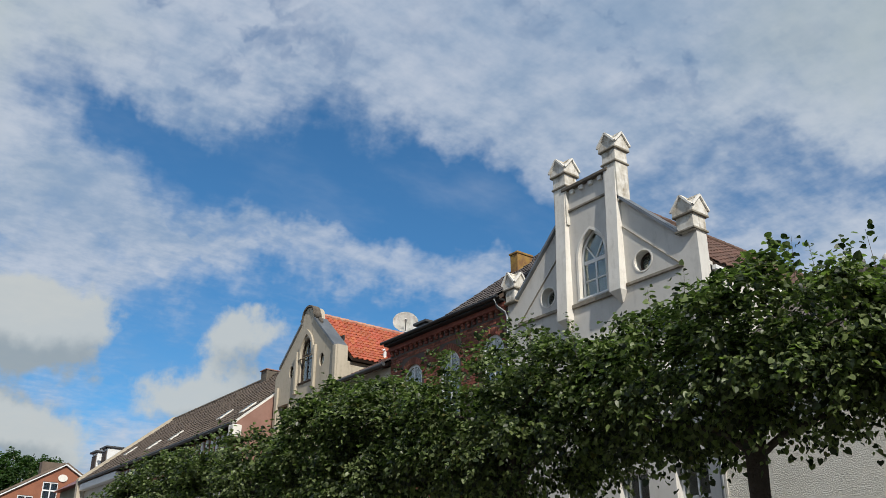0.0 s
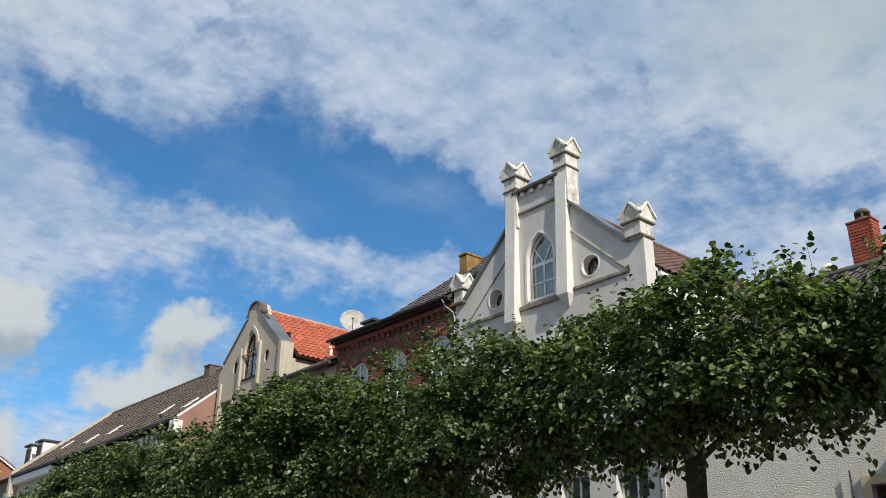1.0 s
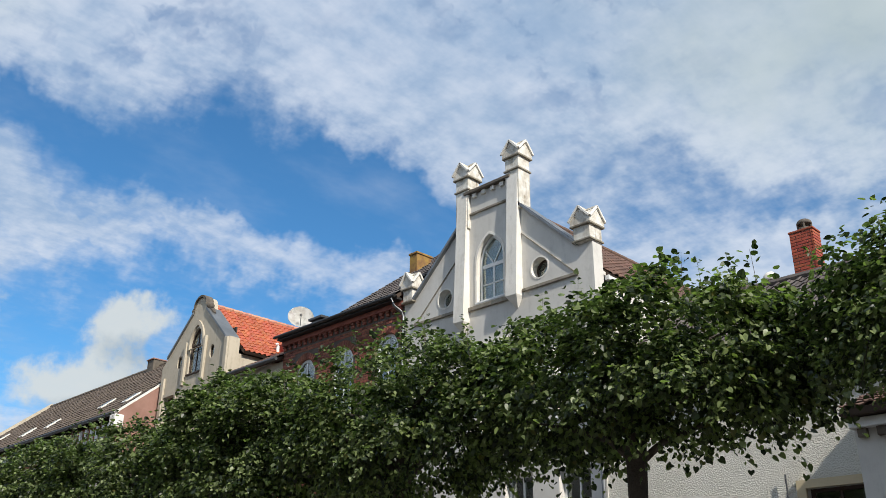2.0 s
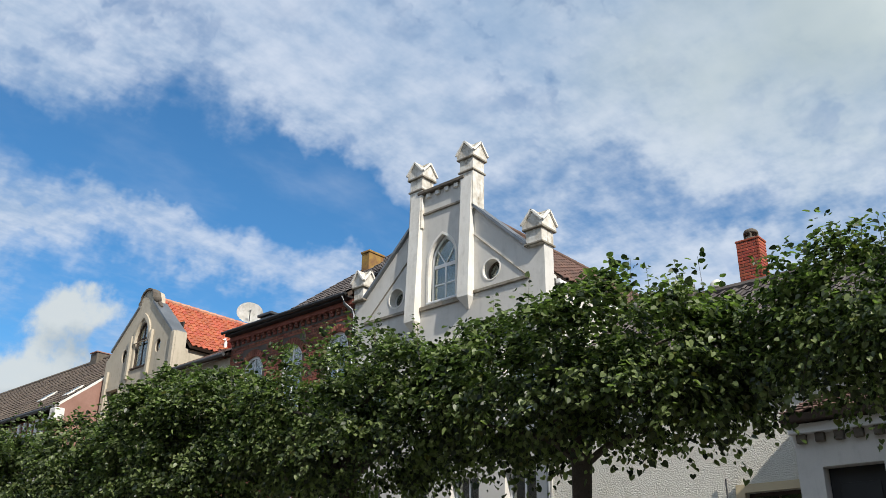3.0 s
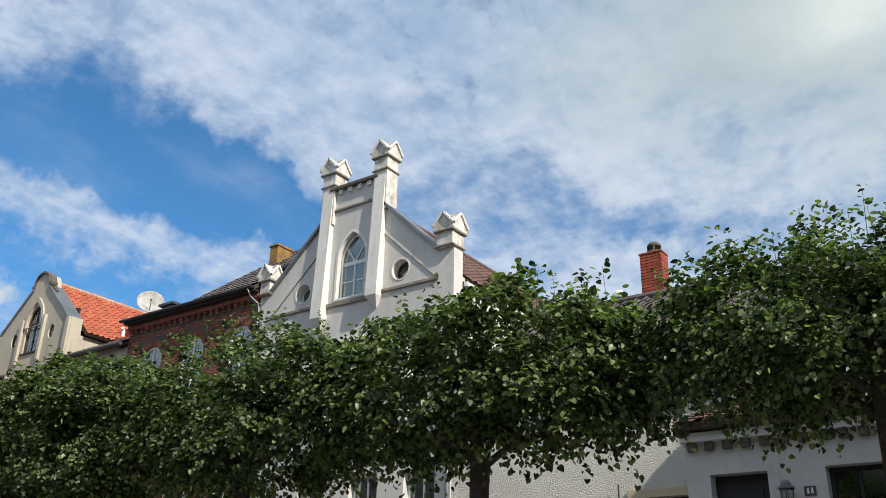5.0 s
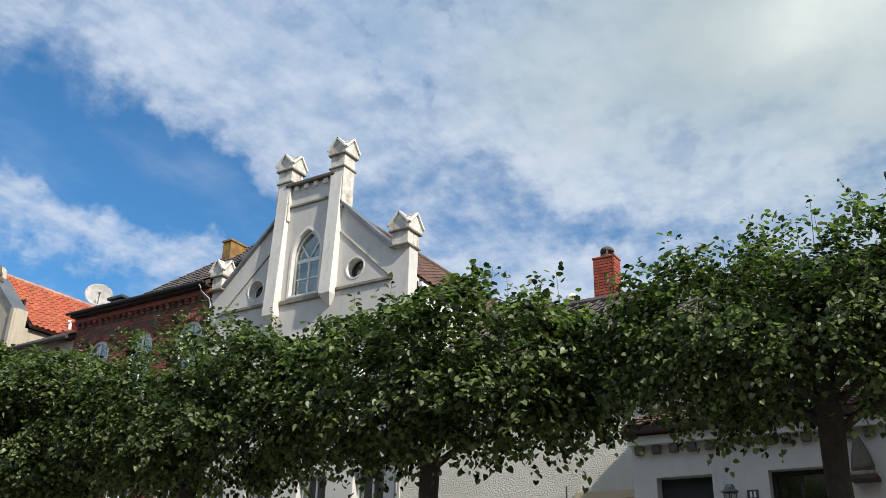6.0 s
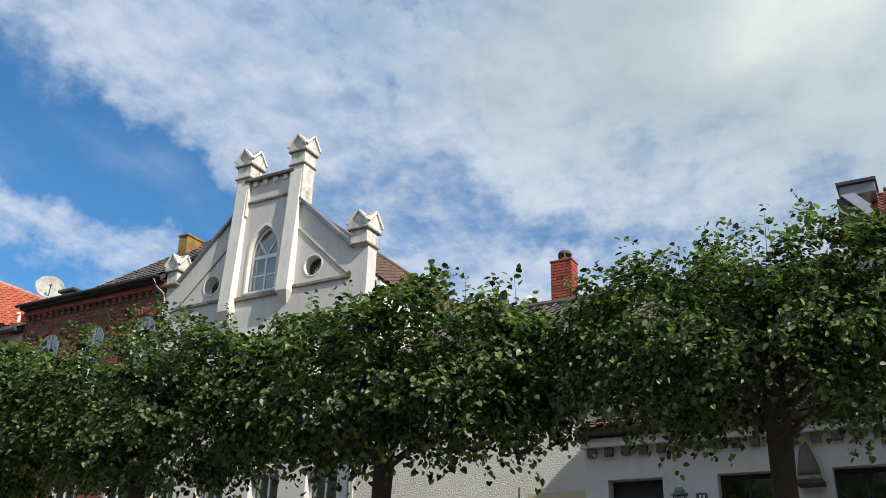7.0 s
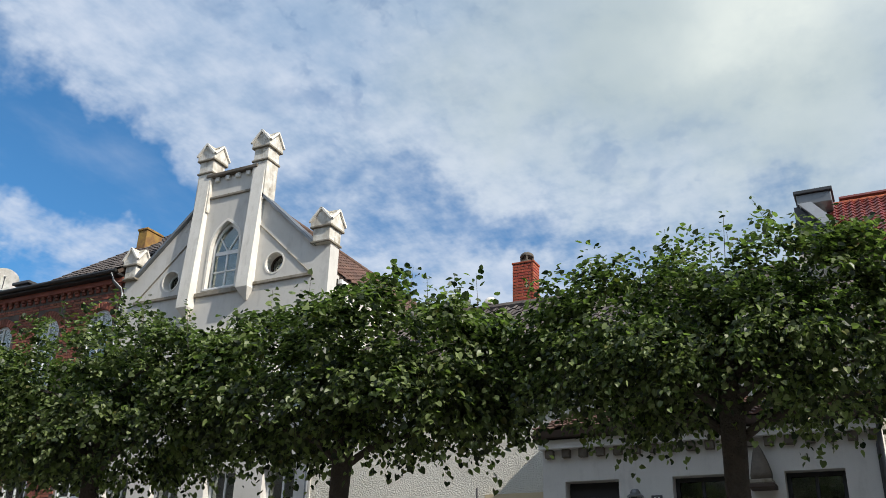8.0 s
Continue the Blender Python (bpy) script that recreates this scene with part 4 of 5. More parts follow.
part("bar", tube(bmesh.new(), [(-7.02, FRONT - 0.05, 2.9), (-7.02, FRONT - 0.05, 3.62)], 0.016, 8), DARK_METAL, iron)
part("plate", boxed(-7.05, -6.99, FRONT - 0.04, FRONT + 0.02, 2.95, 3.0), DARK_METAL, iron)
# pots on a low stack
pots = thing("chimney", (-8.93, 18.6, 8.2), "low chimney with small dark pots", "chimney", "chimneys")
part("chimney_shaft", boxed(-9.12, -8.74, 18.45, 18.85, 7.9, 8.50, 0.02), CAP_STONE, pots)
for x in (-9.02, -8.84):
    part("pot", tube(bmesh.new(), [(x, 18.65, 8.50), (x, 18.65, 8.62), (x, 18.65, 8.64), (x, 18.65, 8.72)], [0.07, 0.055, 0.075, 0.06], 10), DARK_METAL, pots)
hood = thing("vent_hood", (-8.24, 18.7, 8.3), "pale rounded vent hood on the ridge", "roof vent")
part("neck", tube(bmesh.new(), [(-8.24, 18.7, 7.9), (-8.24, 18.7, 8.46)], 0.13, 14), WHITE_TRIM, hood, smooth=True)
arcs = [(0.20 * math.cos(k * math.pi / 12), 8.47 + 0.24 * math.sin(k * math.pi / 12)) for k in range(6)]
part("dome", tube(bmesh.new(), [(-8.24, 18.7, z) for r, z in arcs], [r for r, z in arcs], 16), WHITE_TRIM, hood, smooth=True)

# ---- low white house standing forward ----
LOW = 13.4
low_house = thing("house", (-2.6, LOW, 0), "low white painted brick house with dentilled eaves and dark openings", "house", "houses along the street")
OPENINGS = [(-4.64, -3.80), (-3.0, -2.21), (-1.45, -0.67)]
part("wall", slab(rect(-5.0, -0.15, 0, 3.98), [rect(a, b, 0.15 if i == 0 else 1.1, 3.32) for i, (a, b) in enumerate(OPENINGS)], LOW, LOW + 0.34), WHITE, low_house)
for x0, x1 in ((-5.0, -4.7), (-0.45, -0.15)):
    part("side_wall", slab([(LOW + 0.342, 0), (FRONT - 0.045, 0), (FRONT - 0.045, 4.6), (LOW + 0.342, 3.98)], [], x0, x1, "x"), WHITE, low_house)
plain_window(low_house, -3.0, -2.21, 1.1, 3.32, LOW + 0.2, BLACK_PAINT)
plain_window(low_house, -1.45, -0.67, 1.1, 3.32, LOW + 0.2, BLACK_PAINT)
d = part("door", boxed(-4.64, -3.80, LOW + 0.22, LOW + 0.27, 0.15, 3.32, 0.01), BLACK_PAINT, low_house, "dark wooden front door set back in its opening")
for z0, z1 in ((0.4, 1.2), (1.4, 2.3), (2.5, 3.1)):
    part("door_panel", boxed(-4.5, -3.94, LOW + 0.2, LOW + 0.219, z0, z1, 0.008), BLACK_PAINT, d)
part("cornice", boxed(-5.02, -0.13, LOW - 0.16, LOW - 0.002, 3.80, 3.94, 0.012), WHITE_PAINT, low_house)
for i in range(18):
    x = -4.93 + i * 0.272
    part("dentil", boxed(x, x + 0.13, LOW - 0.10, LOW - 0.002, 3.67, 3.798, 0.008), CAP_STONE, low_house)
part("eaves_board", boxed(-5.08, -0.07, LOW - 0.30, LOW - 0.02, 3.96, 4.02, 0.01), DARK_WOOD, low_house)
up = Vector((0, 1, 0.35)).normalized()
corner = (-5.03, LOW - 0.36, 4.05)
board = part("roof", roof_board(corner, (1, 0, 0), up, 4.98, 2.46), DARK_WOOD, low_house)
tiles_joined("tiles", slope_frame(corner, (1, 0, 0), up), 20, 8, 0.249, 0.306, BROWN_TILE, board)
pipe = thing("downpipe", (-0.1, LOW - 0.06, 0), "dark rainwater downpipe at the low house corner", "downpipe", "rainwater pipes")
part("pipe", tube(bmesh.new(), [(-0.2, LOW - 0.07, 0), (-0.2, LOW - 0.07, 3.6), (-0.16, LOW - 0.2, 3.9)], 0.045, 10), DARK_METAL, pipe, smooth=True)
# wall lantern
lamp = thing("wall_lantern", (-3.55, LOW, 2.9), "small round metal and glass wall lantern", "wall lamp")
LC = (-3.52, LOW - 0.16)
part("arm", tube(bmesh.new(), [(LC[0], LOW, 2.75), (LC[0], LOW - 0.1, 2.72), (LC[0], LC[1], 2.8)], 0.012, 8), DARK_METAL, lamp)
part("body", tube(bmesh.new(), [(LC[0], LC[1], 2.80), (LC[0], LC[1], 2.84), (LC[0], LC[1], 3.02)], [0.05, 0.075, 0.085], 14), GLASS, lamp)
part("cap", tube(bmesh.new(), [(LC[0], LC[1], 3.02), (LC[0], LC[1], 3.04), (LC[0], LC[1], 3.07), (LC[0], LC[1], 3.09), (LC[0], LC[1], 3.13)], [0.12, 0.12, 0.075, 0.075, 0.05], 16), ZINC, lamp)
bm = bmesh.new()
for k in range(4):
    a = k * math.pi / 2 + 0.4
    tube(bm, [(LC[0] + 0.075 * math.cos(a), LC[1] + 0.075 * math.sin(a), 2.82), (LC[0] + 0.09 * math.cos(a), LC[1] + 0.09 * math.sin(a), 3.02)], 0.006, 6)
part("cage", bm, DARK_METAL, lamp)
plate = thing("house_plate", (-3.25, LOW, 3.0), "small dark enamel plate with two pale bars", "sign")
part("plate", boxed(-3.32, -3.16, LOW - 0.02, LOW - 0.002, 2.93, 3.06, 0.004), DARK_METAL, plate)
for x in (-3.28, -3.225):
    part("bar", boxed(x, x + 0.03, LOW - 0.026, LOW - 0.0205, 2.955, 3.035), WHITE_PAINT, plate)
# wrapped ornament on a bracket
orn = thing("wall_ornament", (-1.72, LOW, 3.2), "tapering wrapped ornament standing on a wooden wall bracket", "ornament")
part("figure", tube(bmesh.new(), [(-1.735, LOW - 0.16, 3.18), (-1.735, LOW - 0.16, 3.26), (-1.745, LOW - 0.14, 3.42), (-1.76, LOW - 0.12, 3.58), (-1.765, LOW - 0.11, 3.70)], [0.145, 0.15, 0.115, 0.07, 0.02], 12), CAP_STONE, orn, smooth=True)
part("plinth", boxed(-1.89, -1.58, LOW - 0.31, LOW - 0.01, 3.125, 3.18, 0.01), WEATHERED_SHADED, orn)
part("bracket", boxed(-1.90, -1.55, LOW - 0.32, LOW - 0.002, 3.06, 3.123, 0.012), DARK_WOOD, orn)

# ---- house behind, with red roof and zinc-clad parapet ----
red_house = thing("house", (3.0, 19.0, 0), "taller house behind with a red tiled roof and zinc edges", "house", "houses along the street")
part("wall", boxed(-1.15, 9.0, 22.9, 27.5, 0, 8.4), BEIGE, red_house)
part("front_wall", boxed(-1.15, 9.0, 17.6, 17.9, 5.0, 8.2), BEIGE, red_house)
up = Vector((0, 1, 0.80)).normalized()
red_len = 3.0 * math.sqrt(1 + 0.64)
red_corner = (-0.58, 17.2, 7.97)
red_board = part("roof", roof_board(red_corner, (1, 0, 0), up, 9.1, red_len), DARK_WOOD, red_house)
part("roof", roof_board((8.5, 25.0, 6.7), (-1, 0, 0), (0, -1, 0.80), 8.8, 6.15), RED_TILE, red_house)
for i in range(22):
    x = -0.42 + i * 0.4
    part("ridge_tile", tube(bmesh.new(), [(x, 20.2, 10.34), (x + 0.41, 20.2, 10.36)], [0.08, 0.072], 8), ORANGE_TILE, red_house)
part("parapet", slab([(-1.20, 7.4), (-0.32, 7.4), (-0.34, 9.22), (-0.60, 9.24), (-1.11, 9.92), (-1.20, 9.92)], [], 19.06, 19.5), DARK_METAL, red_house)
# lit copy of the zinc: sunlight on the coping put into its colour
part("coping", slab([(-1.10, 9.95), (-0.83, 9.95), (-0.50, 9.54), (-0.76, 9.54)], [], 18.96, 19.5), LIT_ZINC, red_house)
part("coping", slab([(-0.755, 9.53), (-0.49, 9.53), (-0.27, 9.26), (-0.55, 9.24)], [], 18.95, 19.5), LIT_ZINC, red_house)
part("coping_foot", boxed(-0.60, -0.24, 18.92, 19.5, 9.12, 9.225, 0.01), DARK_METAL, red_house)
part("zinc_block", boxed(-1.12, -0.42, 19.0, 19.6, 9.93, 10.17, 0.01), ZINC, red_house)
part("zinc_cap", boxed(-1.17, -0.38, 18.94, 19.66, 10.17, 10.25, 0.01), DARK_METAL, red_house)

hatch = thing("roof_hatch", (-25.95, 17.9, 9.9), "small red-clad roof hatch with a white vent on the orange roof", "roof hatch")
part("box", boxed(-26.35, -25.75, 17.65, 18.25, 9.8, 10.55, 0.02), RED_TILE, hatch)
part("vent", tube(bmesh.new(), [(-25.95, 17.5, 9.9), (-25.95, 17.5, 10.42), (-25.9, 17.42, 10.5)], 0.06, 10), WHITE_PAINT, hatch)

# ---- satellite dish ----
dish = thing("satellite_dish", (-24.9, 16.6, 10.2), "large round off-white satellite dish with lichen streaks", "satellite dish")
DC, DR = Vector((-24.0, 17.0, 10.92)), 0.44
face = Vector((0.80, -0.52, 0.34)).normalized()
turn = face.to_track_quat("Z", "Y").to_matrix().to_4x4()
bm = bmesh.new()
rows = [[bm.verts.new((DR * r / 8 * math.cos(a * math.pi / 16), DR * r / 8 * math.sin(a * math.pi / 16), 0.12 * (r / 8) ** 2 - 0.06)) for a in range(32)] for r in range(1, 9)]
for a, b in zip(rows, rows[1:]):
    for k in range(32):
        bm.faces.new((a[k], a[(k + 1) % 32], b[(k + 1) % 32], b[k]))
bm.faces.new(rows[0])
bmesh.ops.solidify(bm, geom=bm.faces[:], thickness=0.02)
bmesh.ops.transform(bm, matrix=Matrix.Translation(DC) @ turn, verts=bm.verts[:])
part("reflector", bm, DISH_PAINT, dish, smooth=True)
arm_end = DC + face * 0.42 - Vector((0, 0, 0.12))
part("feed_arm", tube(bmesh.new(), [DC - Vector((0, 0, 0.44)) + face * 0.04, arm_end], 0.015, 8), ZINC, dish)
part("feed_horn", tube(bmesh.new(), [arm_end, arm_end - face * 0.12], [0.03, 0.045], 10), DISH_PAINT, dish)
part("mast", tube(bmesh.new(), [DC - face * 0.12, DC - face * 0.16 - Vector((0, 0, 0.4)), DC - face * 0.16 - Vector((0, 0, 1.5))], 0.03, 8), ZINC, dish)


# ---- pleached lime trees ----
def leaf_cloud(seed, clumps, twigs, half, zc, size, shoots, tall=(), reach=1.0):
    """Leafy twigs in clumps that fill a long rounded box, with shoots on top and hanging sprays below.
    Gives the mesh of the heart-shaped leaves and the mesh of the thin stems."""
    rng = np.random.default_rng(seed)
    hx, hy, hz = half
    stems, at, along, outward = [], [], [], []

    def twig(base, way, length, droop, count, out):
        """Leaves in turn to both sides of a bending twig."""
        s = np.linspace(0.12, 1.0, count)[:, None]
        line = base + way * length * s
        line[:, 2] -= droop * length * s[:, 0] ** 2
        side = np.cross(way, (0, 0, 1.0))
        side /= np.linalg.norm(side) + 1e-6
        flip = np.where(np.arange(count) % 2 == 0, 1.0, -1.0)[:, None]
        at.append(line + flip * side * 0.035 * reach + rng.normal(size=(count, 3)) * 0.022 * reach)
        along.append(flip * side * 0.75 + way * 0.45)
        outward.append(np.repeat(out[None, :], count, 0))

    c = rng.normal(size=(clumps, 3))
    c /= np.linalg.norm(c, axis=1)[:, None]
    c = np.sign(c) * np.abs(c) ** 0.70
    depth = np.where(rng.random((clumps, 1)) < 0.76, 0.72 + 0.28 * rng.random((clumps, 1)), 0.10 + 0.5 * rng.random((clumps, 1)))
    c *= depth * np.array([hx, hy, hz])
    c[:, 2] -= np.clip(c[:, 2], 0, None) * 0.46 * (np.abs(c[:, 0]) / hx) ** 2
    c[:, 2] += np.clip(-c[:, 2], 0, None) * 0.18 * (np.abs(c[:, 0]) / hx) ** 2
    for centre in c:
        out = centre / np.array([hx, hy, hz])
        out = out / (np.linalg.norm(out) + 1e-6)
        for _ in range(rng.poisson(twigs * rng.uniform(0.45, 1.5))):
            way = out * 0.65 + rng.normal(size=3) * np.array([0.75, 0.7, 0.45]) + np.array([0, 0, 0.12])
            way /= np.linalg.norm(way)
            length = rng.uniform(0.16, 0.40) * reach
            twig(centre + rng.normal(size=3) * 0.055 * reach, way, length, 0.5, int(length / reach / 0.036) + 2, out)
    # upright shoots on the top
    up = np.array([0, -0.25, 1.0])
    ends = [(rng.uniform(-hx * 0.95, hx * 0.95), rng.uniform(-hy * 0.8, hy * 0.8), rng.uniform(0.12, 0.36), None) for _ in range(shoots)]
    ends += [(x, -0.2, h + 0.12, hz * 0.88) for x, h in tall]
    for x, y, h, z in ends:
        top = hz * (1 - 0.46 * (abs(x) / hx) ** 2) - 0.08 if z is None else z
        way = np.array([rng.normal() * 0.22, rng.normal() * 0.22, 1.0])
        base = np.array([x, y, top])
        stems.append((base - np.array([0, 0, 0.25]), base + way * h))
        twig(base, way, h, 0.0, int(h * 26) + 4, up)
    # hanging sprays
    down = np.array([0, -0.5, -0.4])
    for _ in range(shoots * 2 // 3):
        x, y = rng.uniform(-hx, hx) * 0.85, rng.uniform(-hy, hy) * 0.9
        h = rng.uniform(0.06, 0.24)
        base = np.array([x, y, -hz + 0.14])
        way = np.array([rng.normal() * 0.3, rng.normal() * 0.3, -1.0])
        stems.append((base + np.array([0, 0, 0.2]), base + way * h))
        twig(base, way, h, 0.0, int(h * 26) + 4, down)
    p, tip, out = np.vstack(at), np.vstack(along), np.vstack(outward)
    n = len(p)
    p[:, 2] += zc
    # blades hang tip down, their upper faces turned up and out
    tip = tip + np.array([0, 0, -0.38]) + out * 0.30 + rng.normal(size=(n, 3)) * 0.42
    tip /= np.linalg.norm(tip, axis=1)[:, None]
    normal = out * 0.36 + np.array([0.05, 0, 1.0]) + rng.normal(size=(n, 3)) * 0.45
    normal -= (tip * normal).sum(1)[:, None] * tip
    normal /= np.linalg.norm(normal, axis=1)[:, None] + 1e-6
    side = np.cross(tip, normal)
    s = (size * (0.55 + 0.75 * rng.random(n)))[:, None]
    curl = 0.6 + 1.6 * rng.random(n)[:, None]
    shape = [(0.0, 0.06, -0.02), (0.30, -0.06, 0.08), (0.53, 0.20, 0.12), (0.50, 0.58, 0.08), (0.27, 0.88, -0.03), (0.0, 1.08, -0.16),
             (-0.27, 0.88, -0.03), (-0.50, 0.58, 0.08), (-0.53, 0.20, 0.12), (-0.30, -0.06, 0.08)]
    v = np.stack([p + s * (a * side + b * tip + h * curl * normal) for a, b, h in shape], axis=1).reshape(-1, 3)
    base = np.arange(n)[:, None] * 10
    f = np.concatenate([base + np.array(q) for q in ((0, 1, 2, 3), (0, 3, 4, 5), (0, 5, 6, 7), (0, 7, 8, 9))], axis=1).reshape(-1, 4)
    mesh = bpy.data.meshes.new("crown")
    mesh.from_pydata(v.tolist(), [], f.tolist())
    bm = bmesh.new()
    for a, b in stems:
        tube(bm, [(a[0], a[1], a[2] + zc), (b[0], b[1], b[2] + zc)], [0.004, 0.002], 3)
    return mesh, bm


TREE_Y = 8.0


def lime_tree(seed, clumps, twigs, size, x, zc, hx, hz, tall=()):
    rng = random.Random(seed)
    tree = thing("lime_tree", (0, 0, 0), "pleached lime tree with a dense green clipped crown and dark trunk", "tree", "row of lime trees")
    bm = bmesh.new()
    bend = rng.uniform(-0.05, 0.05)
    tube(bm, [(0, 0, -0.05), (0.01, 0, 0.25), (bend * 0.5, 0.02, 1.3), (bend, 0, 2.3), (bend * 0.7, 0.02, 2.9), (bend, 0, 3.4), (0, 0, 3.8)],
         [0.17, 0.125, 0.105, 0.10, 0.11, 0.07, 0.03], 14)
    part("trunk", bm, BARK, tree, smooth=True)
    for k in range(9):
        s = -1 if k % 2 else 1
        z = 2.60 + 0.10 * k + rng.uniform(-0.05, 0.05)
        far = rng.uniform(1.0, 1.5)
        y = rng.uniform(-0.5, 0.5)
        bm = tube(bmesh.new(), [(bend, 0, z), (bend + s * far * 0.22, y * 0.3, z + 0.24), (bend + s * far * 0.6, y * 0.7, z + 0.40), (bend + s * far, y, z + 0.52)],
                  [0.048, 0.036, 0.022, 0.010], 8)
        part("limb", bm, BARK, tree, smooth=True)
    crown, stem = leaf_cloud(seed, clumps, twigs, (hx, 1.0, hz), zc, size, 17, tall)
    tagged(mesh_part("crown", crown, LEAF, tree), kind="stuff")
    tagged(part("stem", stem, BARK, tree), kind="stuff")
    tree.matrix_basis = pose(x, TREE_Y, 0)
    return tree


# clumps, twigs in each, leaf size, place along the street, crown's middle, half width and half height, tall shoots
LIMES = ((260, 14, 0.055, -12.45, 3.74, 1.84, 1.12, ((-1.1, 0.12), (-0.9, 0.22), (-0.7, 0.26), (-0.4, 0.2))),
         (255, 14, 0.053, -8.80, 3.69, 2.02, 0.95, ((-0.75, 0.22), (-0.62, 0.34), (-0.50, 0.36), (-0.35, 0.2), (0.3, 0.05))),
         (210, 14, 0.056, -5.20, 3.63, 2.10, 0.79, ((0.45, 0.06), (0.60, 0.20), (0.70, 0.24), (0.80, 0.22), (1.05, 0.12), (1.38, 0.08), (1.62, 0.04))),
         (270, 14, 0.046, -1.21, 3.61, 2.04, 0.73, ((0.70, 0.46), (-0.4, 0.1), (-0.25, 0.15), (-0.05, 0.16), (0.15, 0.12), (-0.7, 0.08), (-0.9, 0.06), (-1.15, 0.0), (-1.35, -0.05))))
for i, row in enumerate(LIMES):
    made = lime_tree(11 + i, *row)
copy_thing(made, pose(2.75, TREE_Y, 0, 0, 0, 180))
copy_thing(made, pose(6.7, TREE_Y, 0))
for i, (x, zc, hz) in enumerate(((-16.4, 3.72, 0.94), (-20.2, 3.84, 1.02), (-22.9, 3.60, 0.74))):
    lime_tree(31 + i, 180, 12, 0.060, x, zc, 2.1, hz)

# ---- far trees beyond the end house ----
far_tree = thing("tree", (-112, 26, 0), "tall dark green broadleaf tree behind the end house", "tree")
part("trunk", tube(bmesh.new(), [(-112, 26, 0), (-112, 26.2, 6), (-112, 25.8, 12), (-112, 26, 16)], [0.5, 0.42, 0.3, 0.12], 10), BARK, far_tree, smooth=True)
for k, (dy, dz) in enumerate(((-3.5, 13), (3.4, 14), (-1.5, 16), (2, 17))):
    part("limb", tube(bmesh.new(), [(-112, 26, 9 + k), (-112, 26 + dy * 0.6, 9 + k + (dz - 9 - k) * 0.5), (-112, 26 + dy, dz)], [0.2, 0.14, 0.05], 8), BARK, far_tree, smooth=True)
mesh, none = leaf_cloud(77, 260, 16, (5.0, 4.4, 5.6), 14.6, 0.24, 0, (), 4.0)
none.free()
ob = mesh_part("crown", mesh, FAR_LEAF, None)
ob.parent = far_tree
tagged(ob, kind="stuff")

# ---- pieces: bricks of the brick house, chimney bricks, single roof tiles ----
tiles_single("roof_tile", slope_frame(orange_corner, (0, 1, 0), orange_up), 20, 14, 0.21, Vector(orange_up).length / 14, ORANGE_TILE, orange_board)
tiles_joined("tiles", slope_frame((orange_corner[0], orange_corner[1] + 20 * 0.21, orange_corner[2]), (0, 1, 0), orange_up), 24, 14, 0.21, Vector(orange_up).length / 14, ORANGE_REST, orange_board)
tiles_single("roof_tile", slope_frame(red_corner, (1, 0, 0), up), 18, 16, 0.18, red_len / 16, RED_TILE, red_board)
tiles_joined("tiles", slope_frame((red_corner[0] + 18 * 0.18, red_corner[1], red_corner[2]), (1, 0, 0), up), 31, 16, 0.18, red_len / 16, BROWN_TILE, red_board)


def brick_shape(l, h, d):
    bm = boxed(-l / 2, l / 2, 0, d, 0, h)
    bmesh.ops.bevel(bm, geom=[e for e in bm.edges if all(v.co.y < 0.001 for v in e.verts)], offset=0.006, segments=1, affect="EDGES")
    mesh = bpy.data.meshes.new("brick")
    bm.to_mesh(mesh)
    bm.free()
    return mesh


LONG, HEAD = brick_shape(0.238, 0.065, 0.06), brick_shape(0.113, 0.065, 0.06)
for me in (LONG, HEAD):
    me.materials.append(BRICK)
back = Matrix.Translation(-origin(brick_wall))
COURSE = 0.077
singles = 0
rest_v, rest_f = [], []


def open_here(x0, x1, z0, z1):
    for a, b in BRICK_WINDOWS:
        if x1 > a - 0.02 and x0 < b + 0.02:
            if z0 < 8.78 and z1 > 6.55 or z0 < 4.75 and z1 > 2.4:
                return True
    return False


for r in range(int((9.02 - 3.6) / COURSE)):
    z = 3.6 + r * COURSE
    head = r % 2
    x = BX0 + 0.01
    while x < BX1 - 0.06:
        l = 0.113 if head else 0.238
        if x + l > BX1:
            break
        if not open_here(x, x + l, z, z + 0.065):
            if z > 7.9 and singles < 300 or (z > 7.5 and x > -19.2 and singles < 300):
                ob = new("brick", HEAD if head else LONG)
                ob.parent = brick_wall
                ob.matrix_parent_inverse = back
                ob.matrix_basis = pose(x + l / 2, FRONT + random.uniform(-0.003, 0.004), z, 0, 0, random.uniform(-0.5, 0.5))
                singles += 1
            elif z > 7.0 or z < 4.9:
                y = FRONT + random.uniform(-0.003, 0.004)
                b = len(rest_v)
                rest_v += [(x, y, z), (x + l, y, z), (x + l, y, z + 0.065), (x, y, z + 0.065), (x, y + 0.03, z), (x + l, y + 0.03, z), (x + l, y + 0.03, z + 0.065), (x, y + 0.03, z + 0.065)]
                rest_f += [(b, b + 1, b + 2, b + 3), (b + 4, b + 5, b + 1, b), (b + 1, b + 5, b + 6, b + 2), (b + 3, b + 2, b + 6, b + 7), (b + 4, b, b + 3, b + 7)]
        x += l + 0.012
mesh = bpy.data.meshes.new("brickwork")
mesh.from_pydata(rest_v, [], rest_f)
tagged(mesh_part("brickwork", mesh, BRICK_REST, brick_wall), kind="stuff")
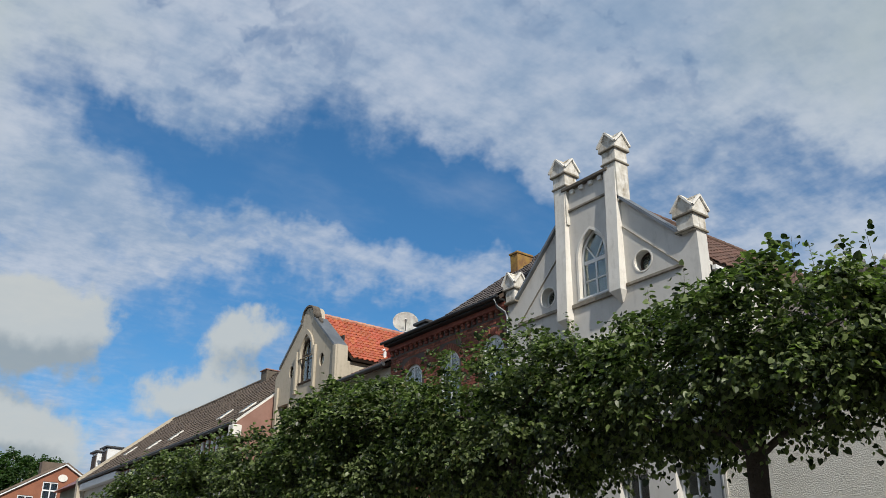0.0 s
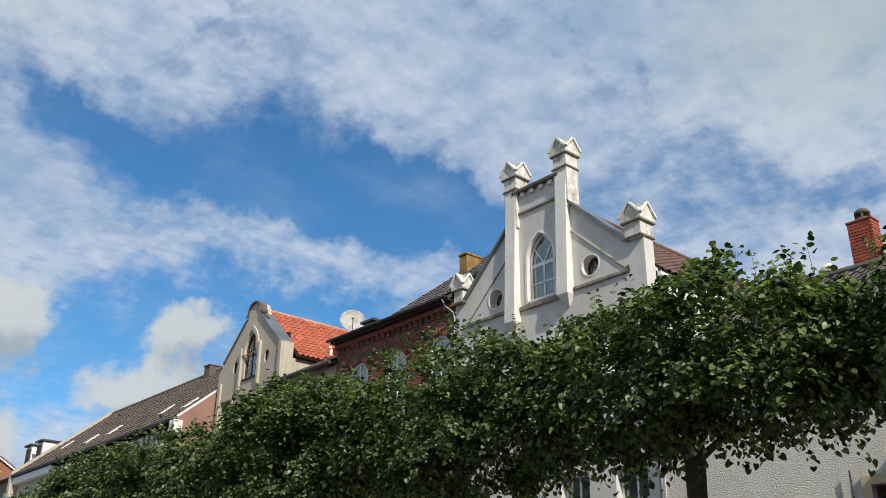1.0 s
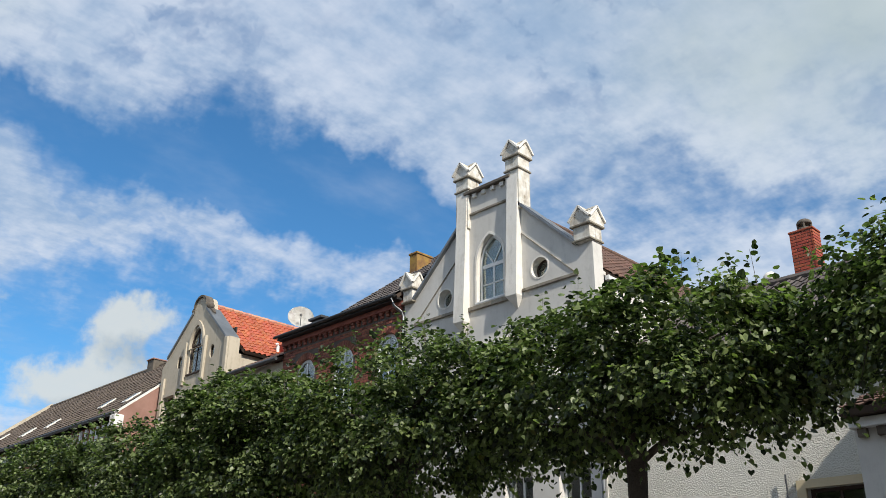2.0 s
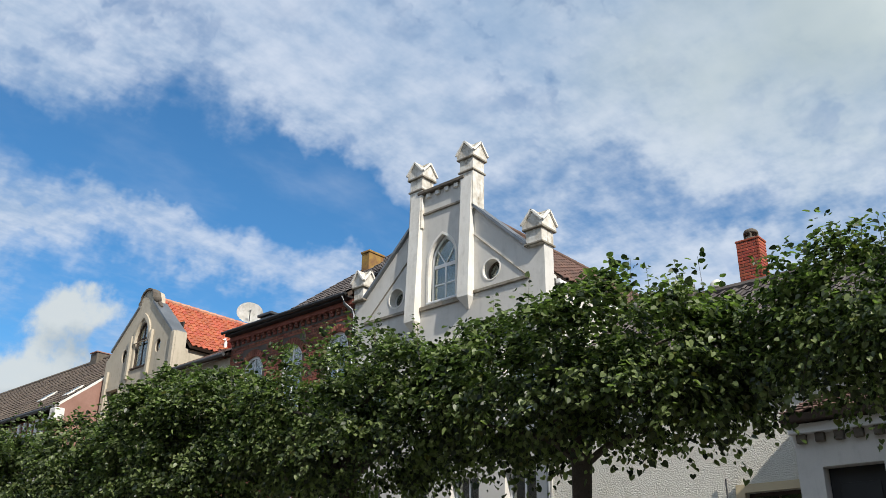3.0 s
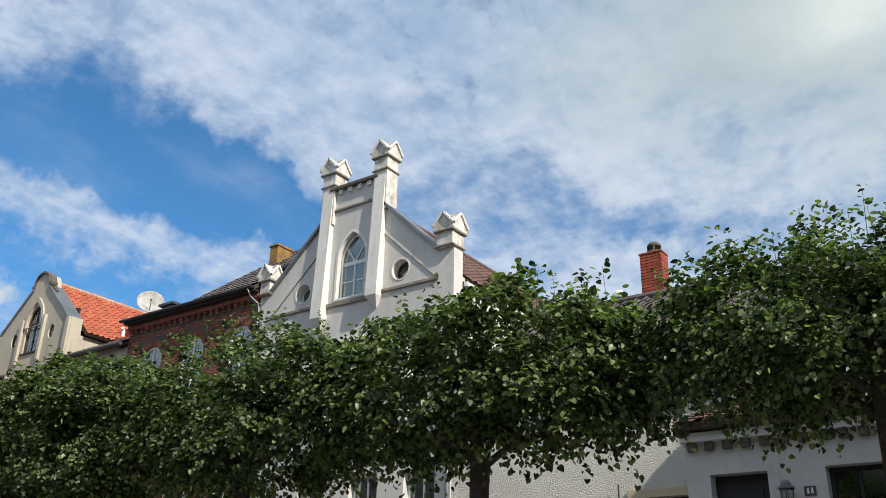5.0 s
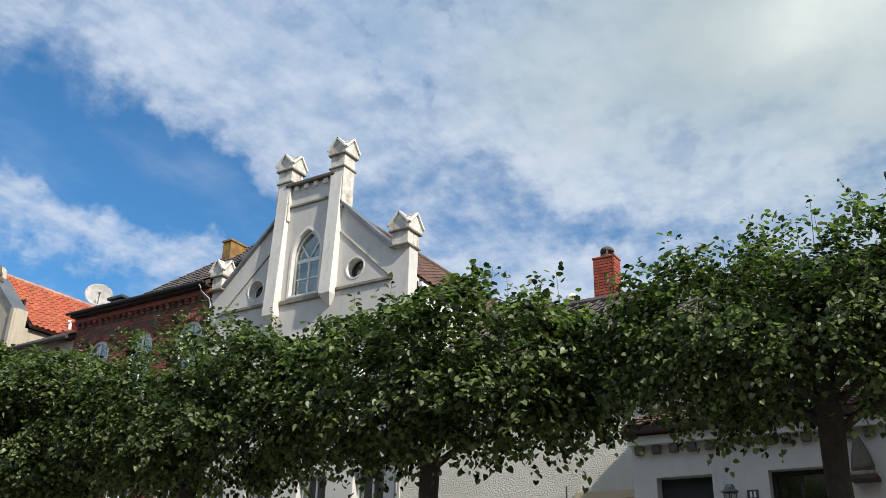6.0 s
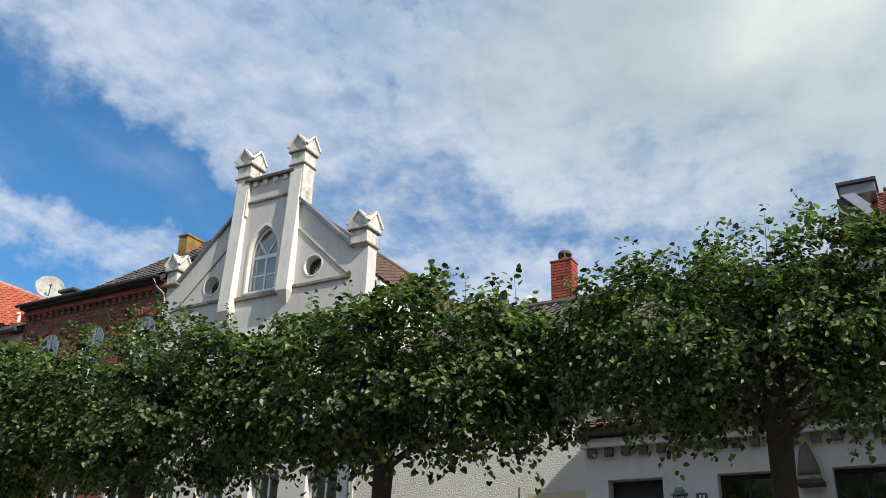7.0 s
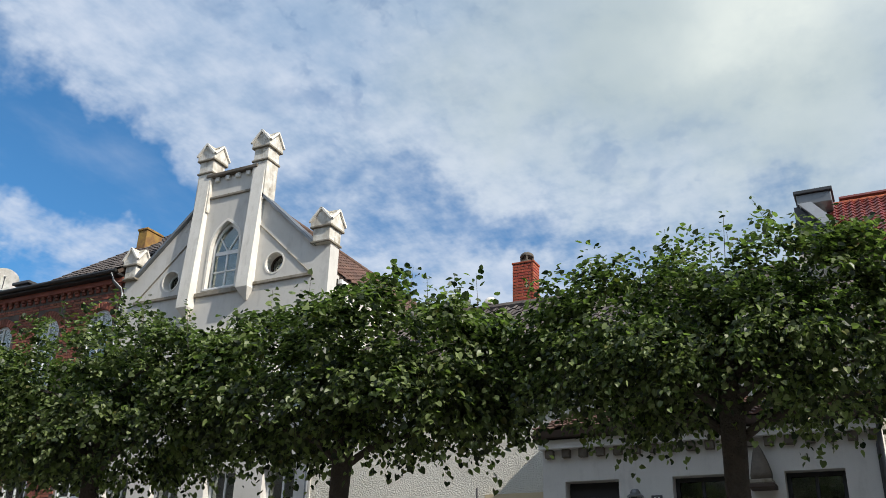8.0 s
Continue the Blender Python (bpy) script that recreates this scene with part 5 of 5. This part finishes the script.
# brick arches over the windows, and the stepped dentil course under the eaves
for i, (a, b) in enumerate(BRICK_WINDOWS):
    w, xc = (b - a) / 2, (a + b) / 2
    for zs, za in ((8.28, 8.56), (4.35, 4.6)):
        h = za - zs
        r = (w * w + h * h) / (2 * h)
        a0 = math.asin(w / r) * 1.12
        arch = part("arch", slab(bowed(a - 0.1, b + 0.1, zs - 0.02, zs, za + 0.21)[2:] + bowed(a, b, zs - 0.02, zs, za)[2:][::-1], [], FRONT - 0.012, FRONT + 0.1), BRICK, brick_house)
        n = 15
        for k in range(n):
            t = -a0 + 2 * a0 * k / (n - 1)
            ob = new("brick", HEAD)
            ob.parent = arch
            ob.matrix_parent_inverse = back
            c = Vector((xc + (r + 0.015) * math.sin(t), FRONT - 0.022, za - r + (r + 0.015) * math.cos(t)))
            ob.matrix_basis = Matrix.Translation(c) @ Matrix.Rotation(t, 4, "Y") @ Matrix.Diagonal((0.60, 1, 2.7, 1))
for k in range(int((BX1 - BX0) / 0.25)):
    x = BX0 + 0.06 + k * 0.25
    part("corbel_brick", boxed(x, x + 0.12, FRONT - 0.04, FRONT + 0.01, 9.04, 9.11, 0.005), BRICK, brick_house)
    part("corbel_brick", boxed(x, x + 0.12, FRONT - 0.075, FRONT + 0.01, 9.115, 9.19, 0.005), BRICK, brick_house)
part("corbel_course", boxed(BX0, BX1, FRONT - 0.10, FRONT + 0.012, 9.195, 9.325, 0.006), BRICK, brick_house)

# red chimney of the roughcast house, brick by brick
rch = thing("chimney", (-7.35, 18.6, 8.0), "red brick chimney with a round cowl", "chimney", "chimneys")
core = part("chimney_shaft", boxed(-7.60, -7.07, 18.515, 18.885, 7.6, 9.40), MORTAR, rch)
CB = brick_shape(0.257, 0.063, 0.05)
CH = brick_shape(0.123, 0.063, 0.05)
for me in (CB, CH):
    me.materials.append(CHIMNEY_BRICK)
back2 = Matrix.Translation(-origin(core))
for r in range(23):
    z = 7.65 + r * 0.075
    for side in range(2):
        seq = [0.257, 0.257] if r % 2 == 0 else [0.123, 0.257, 0.123]
        if side == 1:
            seq = [0.257, 0.123] if r % 2 == 0 else [0.123, 0.257]
        t = 0.0
        for l in seq:
            ob = new("brick", CB if l > 0.2 else CH)
            ob.parent = core
            ob.matrix_parent_inverse = back2
            j = random.uniform(-0.002, 0.003)
            if side == 0:
                ob.matrix_basis = pose(-7.598 + t + l / 2, 18.505 + j, z)
            else:
                ob.matrix_basis = pose(-7.06 + j, 18.50 + t + l / 2, z, 0, 0, 90)
            t += l + 0.012
part("crown_slab", boxed(-7.62, -7.045, 18.49, 18.91, 9.38, 9.43, 0.012), CHIMNEY_BRICK, rch)
CWX, CWY = -7.29, 18.68
part("cowl", tube(bmesh.new(), [(CWX, CWY, 9.43), (CWX, CWY, 9.47), (CWX, CWY, 9.49)], [0.18, 0.17, 0.13], 16), CAP_STONE, rch)
dome = [(CWX, CWY, 9.60 + 0.12 * math.sin(k * math.pi / 12)) for k in range(6)]
part("cowl_cap", tube(bmesh.new(), [(CWX, CWY, 9.58)] + dome, [0.165] + [0.17 * math.cos(k * math.pi / 12) for k in range(6)], 16), CAP_STONE, rch, smooth=True)
for k in range(4):
    a = k * math.pi / 2 + 0.3
    bm = tube(bmesh.new(), [(CWX + 0.135 * math.cos(a), CWY + 0.135 * math.sin(a), 9.46), (CWX + 0.14 * math.cos(a), CWY + 0.14 * math.sin(a), 9.60)], 0.028, 6)
    part("cowl_post", bm, CAP_STONE, rch)
